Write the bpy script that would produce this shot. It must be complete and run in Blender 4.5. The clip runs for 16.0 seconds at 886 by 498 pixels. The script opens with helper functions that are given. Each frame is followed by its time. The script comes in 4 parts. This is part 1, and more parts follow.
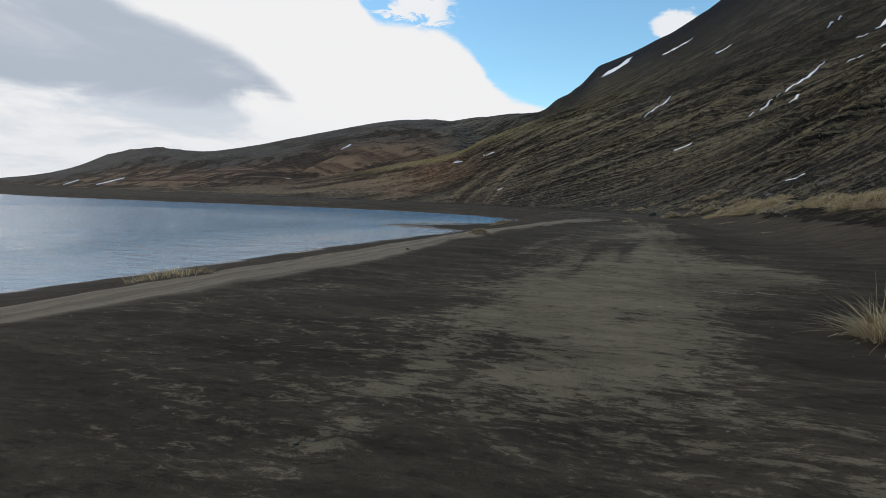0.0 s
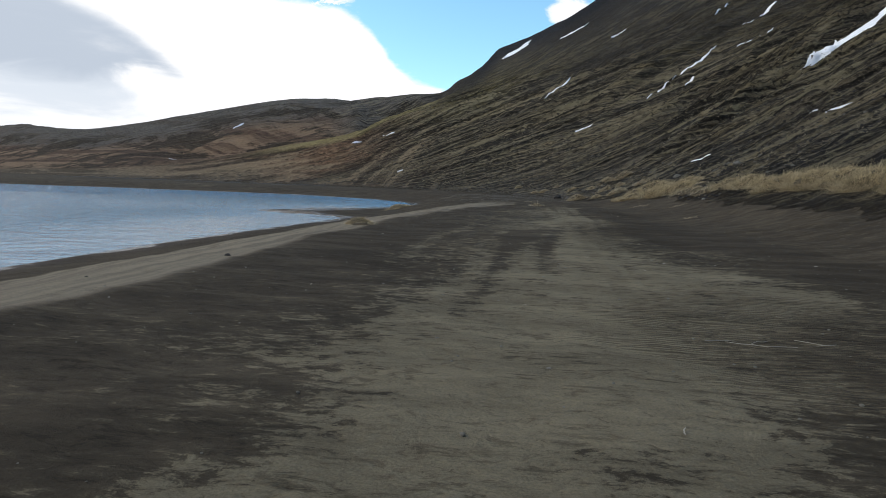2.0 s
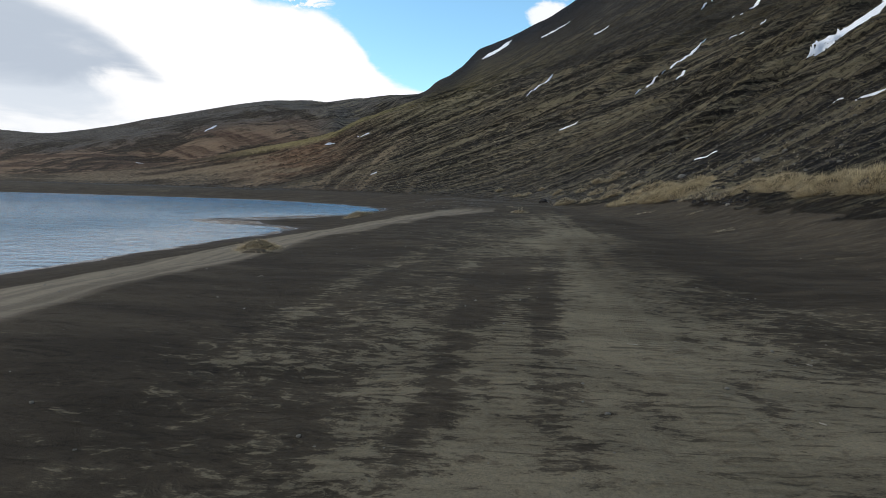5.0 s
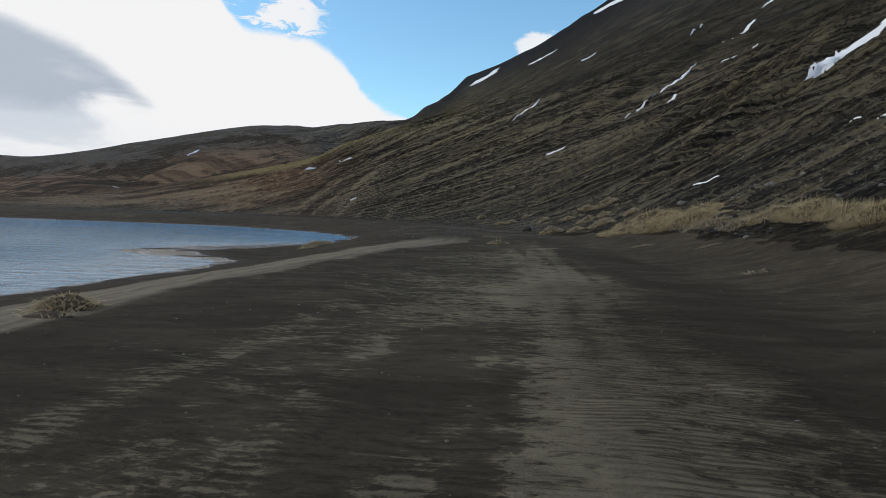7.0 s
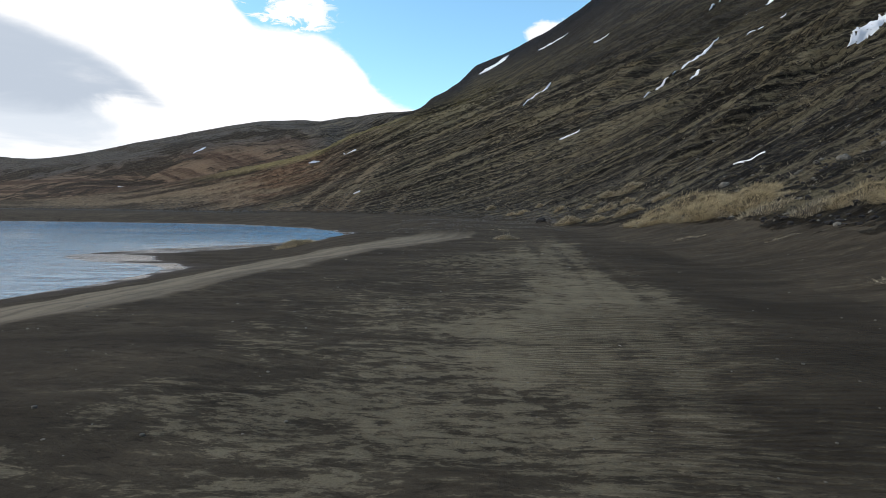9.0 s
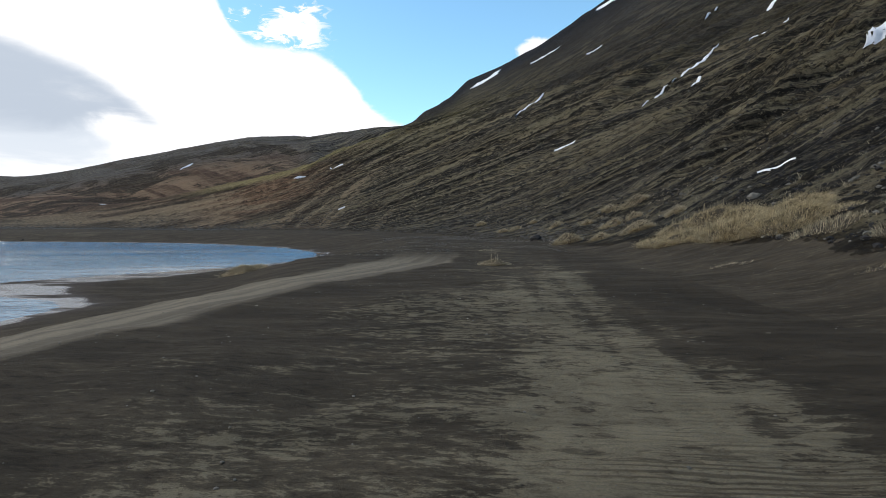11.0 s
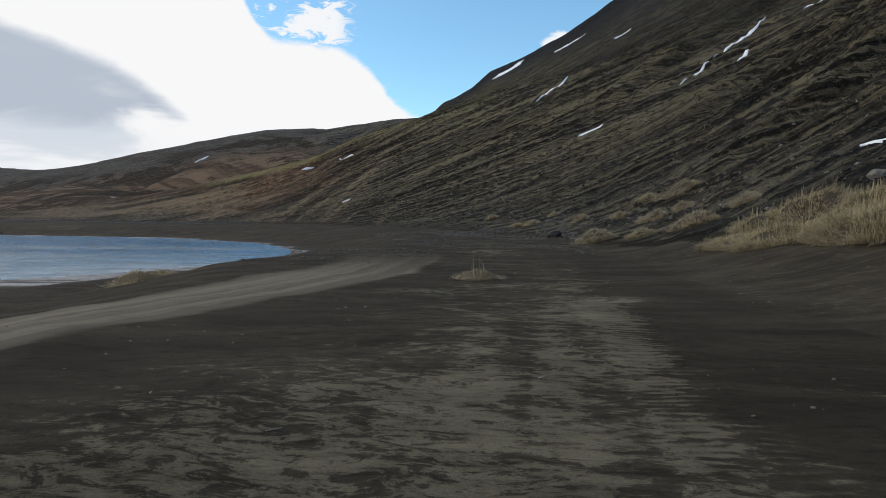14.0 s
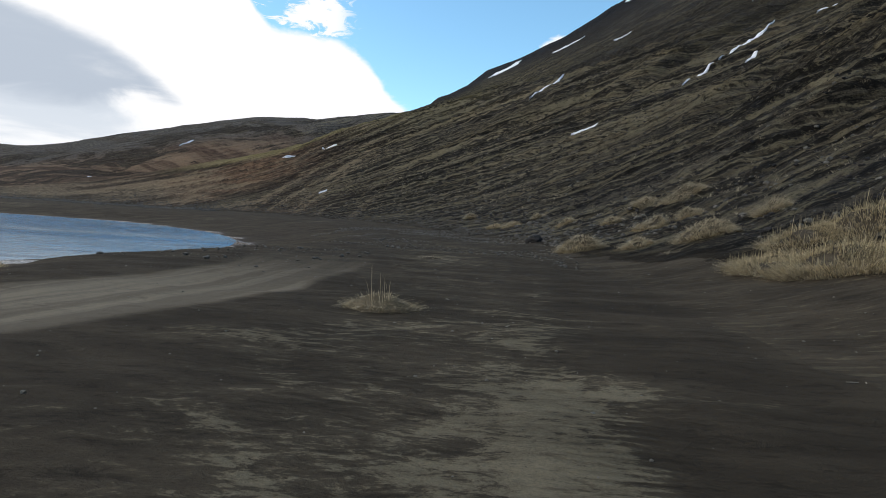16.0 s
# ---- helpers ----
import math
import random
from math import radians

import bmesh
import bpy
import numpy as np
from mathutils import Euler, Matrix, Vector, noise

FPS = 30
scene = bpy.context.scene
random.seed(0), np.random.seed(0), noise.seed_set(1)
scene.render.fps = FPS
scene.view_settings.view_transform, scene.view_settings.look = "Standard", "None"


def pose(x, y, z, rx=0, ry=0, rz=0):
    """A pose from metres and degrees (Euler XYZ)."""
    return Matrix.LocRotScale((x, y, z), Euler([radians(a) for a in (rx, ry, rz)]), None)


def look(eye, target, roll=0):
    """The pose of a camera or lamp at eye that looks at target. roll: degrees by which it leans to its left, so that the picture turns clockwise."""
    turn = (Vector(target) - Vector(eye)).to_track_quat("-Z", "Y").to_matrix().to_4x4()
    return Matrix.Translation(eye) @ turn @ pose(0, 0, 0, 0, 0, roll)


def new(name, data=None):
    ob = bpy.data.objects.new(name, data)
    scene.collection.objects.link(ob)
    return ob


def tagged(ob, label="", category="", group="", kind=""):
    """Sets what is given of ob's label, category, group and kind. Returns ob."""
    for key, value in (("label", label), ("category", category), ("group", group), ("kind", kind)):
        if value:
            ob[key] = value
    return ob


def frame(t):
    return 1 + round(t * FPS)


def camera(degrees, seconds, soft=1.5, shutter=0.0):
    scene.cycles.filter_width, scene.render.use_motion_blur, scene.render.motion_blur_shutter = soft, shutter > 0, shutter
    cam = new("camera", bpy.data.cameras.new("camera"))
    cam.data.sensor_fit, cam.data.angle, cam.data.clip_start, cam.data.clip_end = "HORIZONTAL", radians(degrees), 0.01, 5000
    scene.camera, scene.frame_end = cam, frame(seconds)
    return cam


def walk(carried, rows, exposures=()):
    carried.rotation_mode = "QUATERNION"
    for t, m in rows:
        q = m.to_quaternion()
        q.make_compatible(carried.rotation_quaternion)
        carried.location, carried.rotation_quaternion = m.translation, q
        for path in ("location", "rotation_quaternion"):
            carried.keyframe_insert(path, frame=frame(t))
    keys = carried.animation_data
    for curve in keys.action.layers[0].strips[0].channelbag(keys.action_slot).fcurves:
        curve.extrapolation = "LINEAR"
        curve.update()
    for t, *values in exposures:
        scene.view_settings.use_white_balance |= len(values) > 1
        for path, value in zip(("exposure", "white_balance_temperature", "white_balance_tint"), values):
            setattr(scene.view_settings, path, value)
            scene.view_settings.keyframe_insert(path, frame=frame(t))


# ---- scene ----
LENS = 71.130
PATH = (
    (0.0, -0.013, -0.009, 1.536, 85.143, -1.500, 17.334),
    (0.5, -0.132, 1.047, 1.512, 84.471, -0.989, 13.303),
    (1.0, -0.320, 2.440, 1.504, 86.134, -1.241, 11.537),
    (1.5, -0.484, 3.969, 1.510, 85.935, -1.330, 9.572),
    (2.0, -0.512, 5.168, 1.480, 83.779, -1.490, 8.481),
    (2.5, -0.581, 6.502, 1.464, 84.063, -1.612, 7.361),
    (3.0, -0.669, 7.827, 1.424, 84.179, -1.495, 6.557),
    (3.2, -0.712, 8.358, 1.426, 84.029, -1.718, 6.300),
    (5.3, -0.482, 12.245, 1.572, 84.068, -1.005, 6.873),
    (5.5, -0.409, 12.712, 1.610, 84.224, -1.157, 6.438),
    (6.0, -0.254, 13.905, 1.597, 85.863, -0.916, 5.461),
    (6.5, -0.161, 15.114, 1.556, 86.661, -1.508, 5.671),
    (7.0, -0.052, 16.336, 1.529, 86.522, -1.388, 5.861),
    (7.5, -0.016, 17.558, 1.498, 85.659, -0.128, 5.596),
    (8.0, 0.028, 18.788, 1.468, 85.126, 0.524, 6.126),
    (8.5, 0.065, 20.003, 1.467, 85.189, 0.796, 6.818),
    (9.0, 0.104, 21.308, 1.444, 85.802, 0.029, 7.048),
    (9.2, 0.094, 21.829, 1.498, 85.723, -0.092, 7.021),
    (11.3, 0.236, 26.694, 1.508, 87.306, 0.555, 6.407),
    (11.5, 0.273, 27.222, 1.512, 87.175, 0.722, 6.497),
    (12.0, 0.251, 28.545, 1.452, 87.169, -0.502, 7.007),
    (12.5, 0.281, 29.705, 1.409, 87.436, -1.893, 10.121),
    (13.0, 0.397, 30.838, 1.364, 87.142, -1.057, 10.644),
    (13.5, 0.547, 32.102, 1.333, 86.717, 0.027, 9.269),
    (14.0, 0.678, 33.351, 1.309, 86.776, 0.232, 8.605),
    (14.5, 0.806, 34.468, 1.282, 85.712, -0.192, 7.979),
    (15.0, 0.955, 35.668, 1.279, 85.609, -0.435, 7.717),
    (15.5, 1.072, 36.759, 1.245, 85.786, -1.024, 7.215),
    (16.0, 1.212, 37.964, 1.221, 86.647, -2.717, 7.814),
)
cam = camera(LENS, 16.0, soft=0.6)
LIGHTER = [(0, -0.22), (0.5, -0.08), (1.0, -0.15), (1.5, -0.22), (2.0, 0.12), (2.5, 0.22), (3.0, 0.0), (5.5, 0.04), (6.0, 0.05), (6.5, -0.12), (7.0, -0.18), (7.5, 0.1), (8.0, 0.2), (8.5, 0.2),
           (9.0, 0.12), (11.5, 0.15), (12.5, -0.08), (13.0, 0.0), (14.0, -0.12), (14.5, 0.05), (15.0, 0.35), (15.5, 0.22), (16.0, 0.03)]
walk(cam, [(t, pose(x, y, z, rx, ry, rz)) for t, x, y, z, rx, ry, rz in PATH], exposures=LIGHTER)

# ---- sky and sun: thin sun behind a bright bank of cloud, blue gap over the ridge ----
SUN_AZ, SUN_EL = -86.0, 42.0      # bearing from +y (clockwise), elevation


def nodes_of(tree):
    tree.nodes.clear()

    def put(kind, **inputs):
        n = tree.nodes.new(kind)
        for k, v in inputs.items():
            k = k.replace("_", " ")
            if isinstance(v, bpy.types.NodeSocket):
                tree.links.new(v, n.inputs[k])
            else:
                n.inputs[k].default_value = v
        return n

    def calc(op, a, b=0.0, c=0.0, clamp=False):
        n = tree.nodes.new("ShaderNodeMath")
        n.operation, n.use_clamp = op, clamp
        for i, v in enumerate((a, b, c)):
            if isinstance(v, bpy.types.NodeSocket):
                tree.links.new(v, n.inputs[i])
            else:
                n.inputs[i].default_value = v
        return n.outputs[0]

    def mix(fac, a, b, mode="MIX"):
        n = tree.nodes.new("ShaderNodeMix")
        n.data_type, n.blend_type = "RGBA", mode
        for i, v in ((0, fac), (6, a), (7, b)):
            if isinstance(v, bpy.types.NodeSocket):
                tree.links.new(v, n.inputs[i])
            else:
                n.inputs[i].default_value = v if i == 0 else (*v, 1)
        return n.outputs[2]

    def ramp(v, lo, hi, a=0.0, b=1.0):
        n = tree.nodes.new("ShaderNodeMapRange")
        n.interpolation_type = "SMOOTHSTEP"
        for i, x in enumerate((v, lo, hi, a, b)):
            if isinstance(x, bpy.types.NodeSocket):
                tree.links.new(x, n.inputs[i])
            else:
                n.inputs[i].default_value = x
        return n.outputs[0]

    def scaled(v, sx, sy, sz, turn=0.0):
        n = tree.nodes.new("ShaderNodeMapping")
        tree.links.new(v, n.inputs[0])
        n.inputs["Rotation"].default_value = (0, 0, radians(turn))
        n.inputs["Scale"].default_value = (sx, sy, sz)
        return n.outputs[0]

    def noisy(v, scale=1.0, detail=4.0, rough=0.55, warp=0.0):
        n = put("ShaderNodeTexNoise", Scale=scale, Detail=detail, Roughness=rough, Distortion=warp)
        tree.links.new(v, n.inputs["Vector"])
        return n.outputs[0]

    return put, calc, mix, ramp, scaled, noisy


def profile(tree, v, lo, hi, stops):
    """A value that follows straight lines from stop to stop (place, height) between lo and hi."""
    n = tree.nodes.new("ShaderNodeMapRange")
    tree.links.new(v, n.inputs[0])
    n.inputs[1].default_value, n.inputs[2].default_value = lo, hi
    line = tree.nodes.new("ShaderNodeValToRGB")
    tree.links.new(n.outputs[0], line.inputs[0])
    e = line.color_ramp.elements
    while len(e) < len(stops):
        e.new(0.5)
    for k, (place, height) in enumerate(sorted(stops)):
        e[k].position, e[k].color = (place - lo) / (hi - lo), (height, height, height, 1)
    return line.outputs[0]


def make_world():
    world = bpy.data.worlds.new("sky")
    scene.world = world
    world.use_nodes = True
    put, calc, mix, ramp, scaled, noisy = nodes_of(world.node_tree)
    link = world.node_tree.links.new
    way = put("ShaderNodeTexCoord").outputs["Generated"]
    sep = put("ShaderNodeSeparateXYZ", Vector=way)
    x, y, z = sep.outputs
    flat = calc("SQRT", calc("ADD", calc("MULTIPLY", x, x), calc("MULTIPLY", y, y)))
    rise = calc("DIVIDE", z, calc("MAXIMUM", flat, 0.02))
    side = calc("ARCTAN2", x, y)                       # bearing, to the right of +y
    air = world.node_tree.nodes.new("ShaderNodeTexSky")
    air.sky_type, air.sun_disc = "NISHITA", False
    air.sun_elevation, air.sun_rotation = radians(SUN_EL), radians(SUN_AZ)
    air.air_density, air.dust_density, air.ozone_density = 1.0, 0.3, 1.5
    blue = mix(1.0, air.outputs[0], (0.150, 0.198, 0.200), "MULTIPLY")
    # bank of cloud: its upper edge climbs to the left and passes overhead
    wisp = noisy(scaled(way, 1, 1, 1.6), 7.0, 8.0, 0.55, 0.4)
    fine = noisy(scaled(way, 1, 1, 2.2), 21.0, 6.0, 0.6, 0.3)
    edge = profile(world.node_tree, side, -0.9, 0.2, ((-0.9, 0.80), (-0.60, 0.52), (-0.47, 0.36), (-0.435, 0.295), (-0.415, 0.273), (-0.31, 0.262), (-0.285, 0.250), (-0.262, 0.230), (-0.246, 0.208),
                                                       (-0.225, 0.180), (-0.198, 0.161), (-0.16, 0.146), (0.0, 0.10), (0.2, 0.02)))
    near = calc("SUBTRACT", edge, rise)
    near = calc("ADD", near, calc("MULTIPLY", calc("SUBTRACT", wisp, 0.5), 0.045))
    near = calc("ADD", near, calc("MULTIPLY", calc("SUBTRACT", fine, 0.5), 0.022))
    bank = ramp(near, -0.004, 0.012)
    high = ramp(noisy(scaled(way, 1, 1, 1.5), 2.2, 7.0, 0.55, 0.4), 0.52, 0.72, 0.0, 0.7)
    high = calc("MULTIPLY", high, ramp(rise, 0.42, 0.6))
    thin = ramp(calc("ADD", near, calc("MULTIPLY", calc("SUBTRACT", fine, 0.56), 0.10)), -0.01, 0.02, 0.0, 0.5)
    right = ramp(noisy(scaled(way, 1, 1, 2.0), 3.0, 7.0, 0.55, 0.3), 0.60, 0.74, 0.0, 0.9)
    right = calc("MULTIPLY", right, ramp(side, 0.0, 0.5))
    pa, pb = calc("DIVIDE", calc("SUBTRACT", side, 0.048), 0.040), calc("DIVIDE", calc("SUBTRACT", rise, 0.262), 0.026)
    puff = calc("SUBTRACT", 1.0, calc("SQRT", calc("ADD", calc("MULTIPLY", pa, pa), calc("MULTIPLY", pb, pb))))
    puff = ramp(calc("ADD", puff, calc("MULTIPLY", calc("SUBTRACT", fine, 0.5), 1.8)), 0.0, 0.45, 0.0, 0.9)
    right = calc("MAXIMUM", right, puff)
    wa, wb = calc("DIVIDE", calc("SUBTRACT", side, -0.345), 0.10), calc("DIVIDE", calc("SUBTRACT", rise, 0.295), 0.050)
    comb = calc("SUBTRACT", 1.0, calc("SQRT", calc("ADD", calc("MULTIPLY", wa, wa), calc("MULTIPLY", wb, wb))))
    torn = noisy(scaled(way, 1.0, 1.0, 2.4, 30), 30.0, 7.0, 0.62, 0.9)
    comb = ramp(calc("ADD", calc("MULTIPLY", comb, 0.35), torn), 0.60, 0.72, 0.0, 0.95)
    comb = calc("MULTIPLY", comb, calc("MULTIPLY", ramp(side, -0.27, -0.32), ramp(rise, 0.48, 0.36)))
    right = calc("MAXIMUM", right, comb)
    cover = calc("MAXIMUM", calc("MAXIMUM", bank, thin), calc("MAXIMUM", right, high))
    # grey underside in the left of the bank
    brim = profile(world.node_tree, side, -1.1, -0.4, ((-1.1, 0.42), (-0.92, 0.335), (-0.76, 0.262), (-0.71, 0.244), (-0.65, 0.224), (-0.60, 0.199), (-0.57, 0.176), (-0.53, 0.140), (-0.49, 0.10)))
    brim = calc("ADD", brim, calc("MULTIPLY", calc("SUBTRACT", wisp, 0.5), 0.028))
    brim = calc("ADD", brim, calc("MULTIPLY", calc("SUBTRACT", fine, 0.5), 0.014))
    tier = noisy(scaled(way, 1.0, 1.0, 3.6), 4.5, 7.0, 0.55, 0.5)
    under = ramp(calc("SUBTRACT", brim, rise), -0.004, 0.024)
    deep = calc("MULTIPLY", under, ramp(calc("ADD", rise, calc("MULTIPLY", calc("SUBTRACT", tier, 0.5), 0.14)), 0.125, 0.165))
    pale = calc("MULTIPLY", under, ramp(tier, 0.40, 0.62))
    pale = calc("MULTIPLY", pale, ramp(side, -0.47, -0.56))
    white = mix(pale, (1.02, 1.02, 1.03), (0.70, 0.76, 0.84))
    white = mix(calc("MULTIPLY", deep, ramp(tier, 0.30, 0.60, 0.72, 1.0)), white, (0.51, 0.575, 0.67))
    haze = ramp(rise, 0.14, 0.04)
    white = mix(calc("MULTIPLY", haze, calc("MULTIPLY", ramp(side, -0.40, -0.6), 0.4)), white, (0.84, 0.88, 0.93))
    colour = mix(cover, blue, white)
    back = put("ShaderNodeBackground", Color=colour, Strength=1.0)
    out = put("ShaderNodeOutputWorld", Surface=back.outputs[0])


make_world()
lamp = bpy.data.lights.new("sun", "SUN")
lamp.energy, lamp.angle, lamp.color = 2.0, radians(9), (1.0, 0.93, 0.83)
sun = new("sun", lamp)
sun.matrix_world = look((0, 0, 0), (-math.sin(radians(SUN_AZ)) * math.cos(radians(SUN_EL)), -math.cos(radians(SUN_AZ)) * math.cos(radians(SUN_EL)), -math.sin(radians(SUN_EL))))


# ---- materials ----
def material(name):
    m = bpy.data.materials.new(name)
    m.use_nodes = True
    return m, nodes_of(m.node_tree)


def finish(m, tools, colour, rough, height=None, strength=0.5, distance=0.05, spec=0.3):
    put = tools[0]
    s = put("ShaderNodeBsdfPrincipled", Roughness=rough)
    if isinstance(spec, bpy.types.NodeSocket):
        m.node_tree.links.new(spec, s.inputs["Specular IOR Level"])
    else:
        s.inputs["Specular IOR Level"].default_value = spec
    if isinstance(colour, bpy.types.NodeSocket):
        m.node_tree.links.new(colour, s.inputs["Base Color"])
    else:
        s.inputs["Base Color"].default_value = (*colour, 1)
    if height is not None:
        b = put("ShaderNodeBump", Height=height, Strength=strength, Distance=distance)
        m.node_tree.links.new(b.outputs[0], s.inputs["Normal"])
    put("ShaderNodeOutputMaterial", Surface=s.outputs[0])
    return m


def sand_material():
    m, t = material("black_sand")
    put, calc, mix, ramp, scaled, noisy = t
    at = put("ShaderNodeNewGeometry").outputs["Position"]
    flow = m.node_tree.nodes.new("ShaderNodeAttribute")
    flow.attribute_name = "mask"           # x: dry drift sand, y: wheel track, z: wetness by the shore
    sep = put("ShaderNodeSeparateXYZ", Vector=flow.outputs["Vector"])
    dry, track, wet = sep.outputs
    ruts = m.node_tree.nodes.new("ShaderNodeAttribute")
    ruts.attribute_name = "ruts"           # x: pressed by wheels, y: rippled, z: crusted
    rut, rippled, crusted = put("ShaderNodeSeparateXYZ", Vector=ruts.outputs["Vector"]).outputs
    grain = noisy(at, 60.0, 3.0, 0.7)
    speck = noisy(at, 11.0, 5.0, 0.75)
    dirt = noisy(scaled(at, 0.5, 1.6, 1), 0.9, 6.0, 0.6, 0.5)
    # wind ripples lie across the drive, in patches
    rip = put("ShaderNodeTexWave", Scale=1.0, Distortion=7.0, Detail=3.0)
    rip.bands_direction = "Y"
    rip.inputs["Detail Scale"].default_value = 0.9
    m.node_tree.links.new(scaled(at, 0.45, 4.0, 1, 4), rip.inputs["Vector"])
    ripple = calc("MULTIPLY", rip.outputs[0], ramp(calc("ADD", rippled, calc("MULTIPLY", calc("SUBTRACT", dirt, 0.5), 1.2)), 0.25, 0.65))
    # cleats of tyres, pressed across the ruts
    tread = put("ShaderNodeTexWave", Scale=1.0, Distortion=1.2, Detail=2.0)
    tread.bands_direction = "Y"
    m.node_tree.links.new(scaled(at, 0.8, 3.4, 1, -12), tread.inputs["Vector"])
    cleat = calc("MULTIPLY", tread.outputs[0], ramp(calc("ADD", rut, calc("MULTIPLY", calc("SUBTRACT", speck, 0.5), 0.9)), 0.35, 0.65))
    # drift sand lies in streaks with torn edges
    torn = noisy(scaled(at, 0.60, 1.0, 1, -5), 0.95, 10.0, 0.74, 0.6)
    fine = noisy(scaled(at, 1.2, 2.9, 1, -4), 2.8, 9.0, 0.78, 0.4)
    crumb = noisy(scaled(at, 1.0, 1.8, 1), 4.5, 7.0, 0.75, 0.6)
    wavelet = noisy(scaled(at, 2.6, 11.0, 1, 3), 1.0, 5.0, 0.68, 0.7)
    amount = calc("ADD", dry, calc("MULTIPLY", calc("SUBTRACT", torn, 0.5), 1.3))
    amount = calc("ADD", amount, calc("MULTIPLY", calc("SUBTRACT", fine, 0.5), 1.2))
    amount = calc("ADD", amount, calc("MULTIPLY", calc("SUBTRACT", crumb, 0.5), calc("ADD", 0.9, calc("MULTIPLY", crusted, 2.2))))
    amount = calc("ADD", amount, calc("MULTIPLY", calc("SUBTRACT", ripple, 0.25), 0.30))
    amount = calc("SUBTRACT", amount, calc("MULTIPLY", cleat, 0.16))
    pale = calc("ADD", calc("MULTIPLY", ramp(amount, 0.47, 0.58), 0.62), calc("MULTIPLY", ramp(amount, 0.10, 1.05), 0.38))
    dark = mix(ramp(dirt, 0.35, 0.7), (0.0412, 0.0326, 0.0220), (0.076, 0.0605, 0.0408))
    dark = mix(ramp(fine, 0.47, 0.38, 0.0, 0.55), dark, (0.018, 0.0142, 0.0100))
    light = mix(ramp(dirt, 0.3, 0.75), (0.158, 0.1335, 0.088), (0.248, 0.209, 0.138))
    light = mix(calc("MULTIPLY", ramp(ripple, 0.35, 0.85), 0.65), light, (0.052, 0.039, 0.025))
    light = mix(calc("MULTIPLY", ramp(crumb, 0.48, 0.36), 0.5), light, (0.060, 0.046, 0.030))
    light = mix(ramp(crumb, 0.58, 0.70, 0.0, 0.5), light, (0.270, 0.222, 0.150))
    colour = mix(pale, dark, light)
    ruffled = ramp(noisy(scaled(at, 0.4, 0.7, 1), 0.9, 3.0, 0.5), 0.42, 0.60)
    colour = mix(ramp(wavelet, 0.46, 0.36, 0.0, calc("MULTIPLY", ruffled, 0.65)), colour, (0.026, 0.0205, 0.0135))
    colour = mix(calc("MULTIPLY", ramp(wavelet, 0.54, 0.68, 0.0, 0.35), ramp(amount, 0.2, 0.5)), colour, (0.240, 0.196, 0.128))
    colour = mix(calc("MULTIPLY", cleat, 0.22), colour, (0.038, 0.029, 0.019))
    lane = m.node_tree.nodes.new("ShaderNodeAttribute")
    lane.attribute_name = "lane"           # x: across the shore track, y: along it
    lines = noisy(scaled(lane.outputs["Vector"], 2.6, 0.05, 0), 1.0, 5.0, 0.65, 0.2)
    band = mix(ramp(lines, 0.40, 0.60), (0.155, 0.130, 0.094), (0.245, 0.205, 0.148))
    band = mix(ramp(fine, 0.48, 0.36, 0.0, 0.35), band, (0.075, 0.062, 0.044))
    colour = mix(calc("MULTIPLY", track, 0.85), colour, band)
    colour = mix(calc("MULTIPLY", wet, 0.85), colour, mix(dirt, (0.042, 0.031, 0.024), (0.072, 0.054, 0.041)))
    colour = mix(ramp(speck, 0.64, 0.76, 0.0, 0.5), colour, (0.15, 0.125, 0.09))
    colour = mix(ramp(speck, 0.38, 0.28, 0.0, 0.55), colour, (0.018, 0.014, 0.010))
    colour = mix(calc("MULTIPLY", calc("SUBTRACT", grain, 0.35, clamp=True), 0.9), colour, (0.02, 0.017, 0.014))
    film = calc("MULTIPLY", ramp(wet, 0.80, 0.98), ramp(noisy(scaled(at, 0.25, 1.2, 1), 0.7, 4.0, 0.55), 0.36, 0.52))
    rough = calc("SUBTRACT", calc("SUBTRACT", 0.95, calc("MULTIPLY", wet, 0.25)), calc("MULTIPLY", film, 0.55))
    high = calc("ADD", calc("MULTIPLY", ripple, 0.45), calc("ADD", calc("MULTIPLY", speck, 0.6), calc("MULTIPLY", amount, 0.6)))
    high = calc("ADD", high, calc("MULTIPLY", wavelet, calc("ADD", 0.15, calc("MULTIPLY", ruffled, 0.7))))
    high = calc("ADD", high, calc("SUBTRACT", calc("MULTIPLY", crumb, 0.5), calc("MULTIPLY", cleat, 0.30)))
    high = calc("MULTIPLY", high, calc("SUBTRACT", 1.0, calc("MULTIPLY", film, 0.95)))
    high = calc("MULTIPLY", high, calc("SUBTRACT", 1.0, calc("MULTIPLY", track, 0.6)))
    return finish(m, t, colour, rough, high, 0.9, 0.05, calc("ADD", 0.08, calc("MULTIPLY", film, 0.45)))


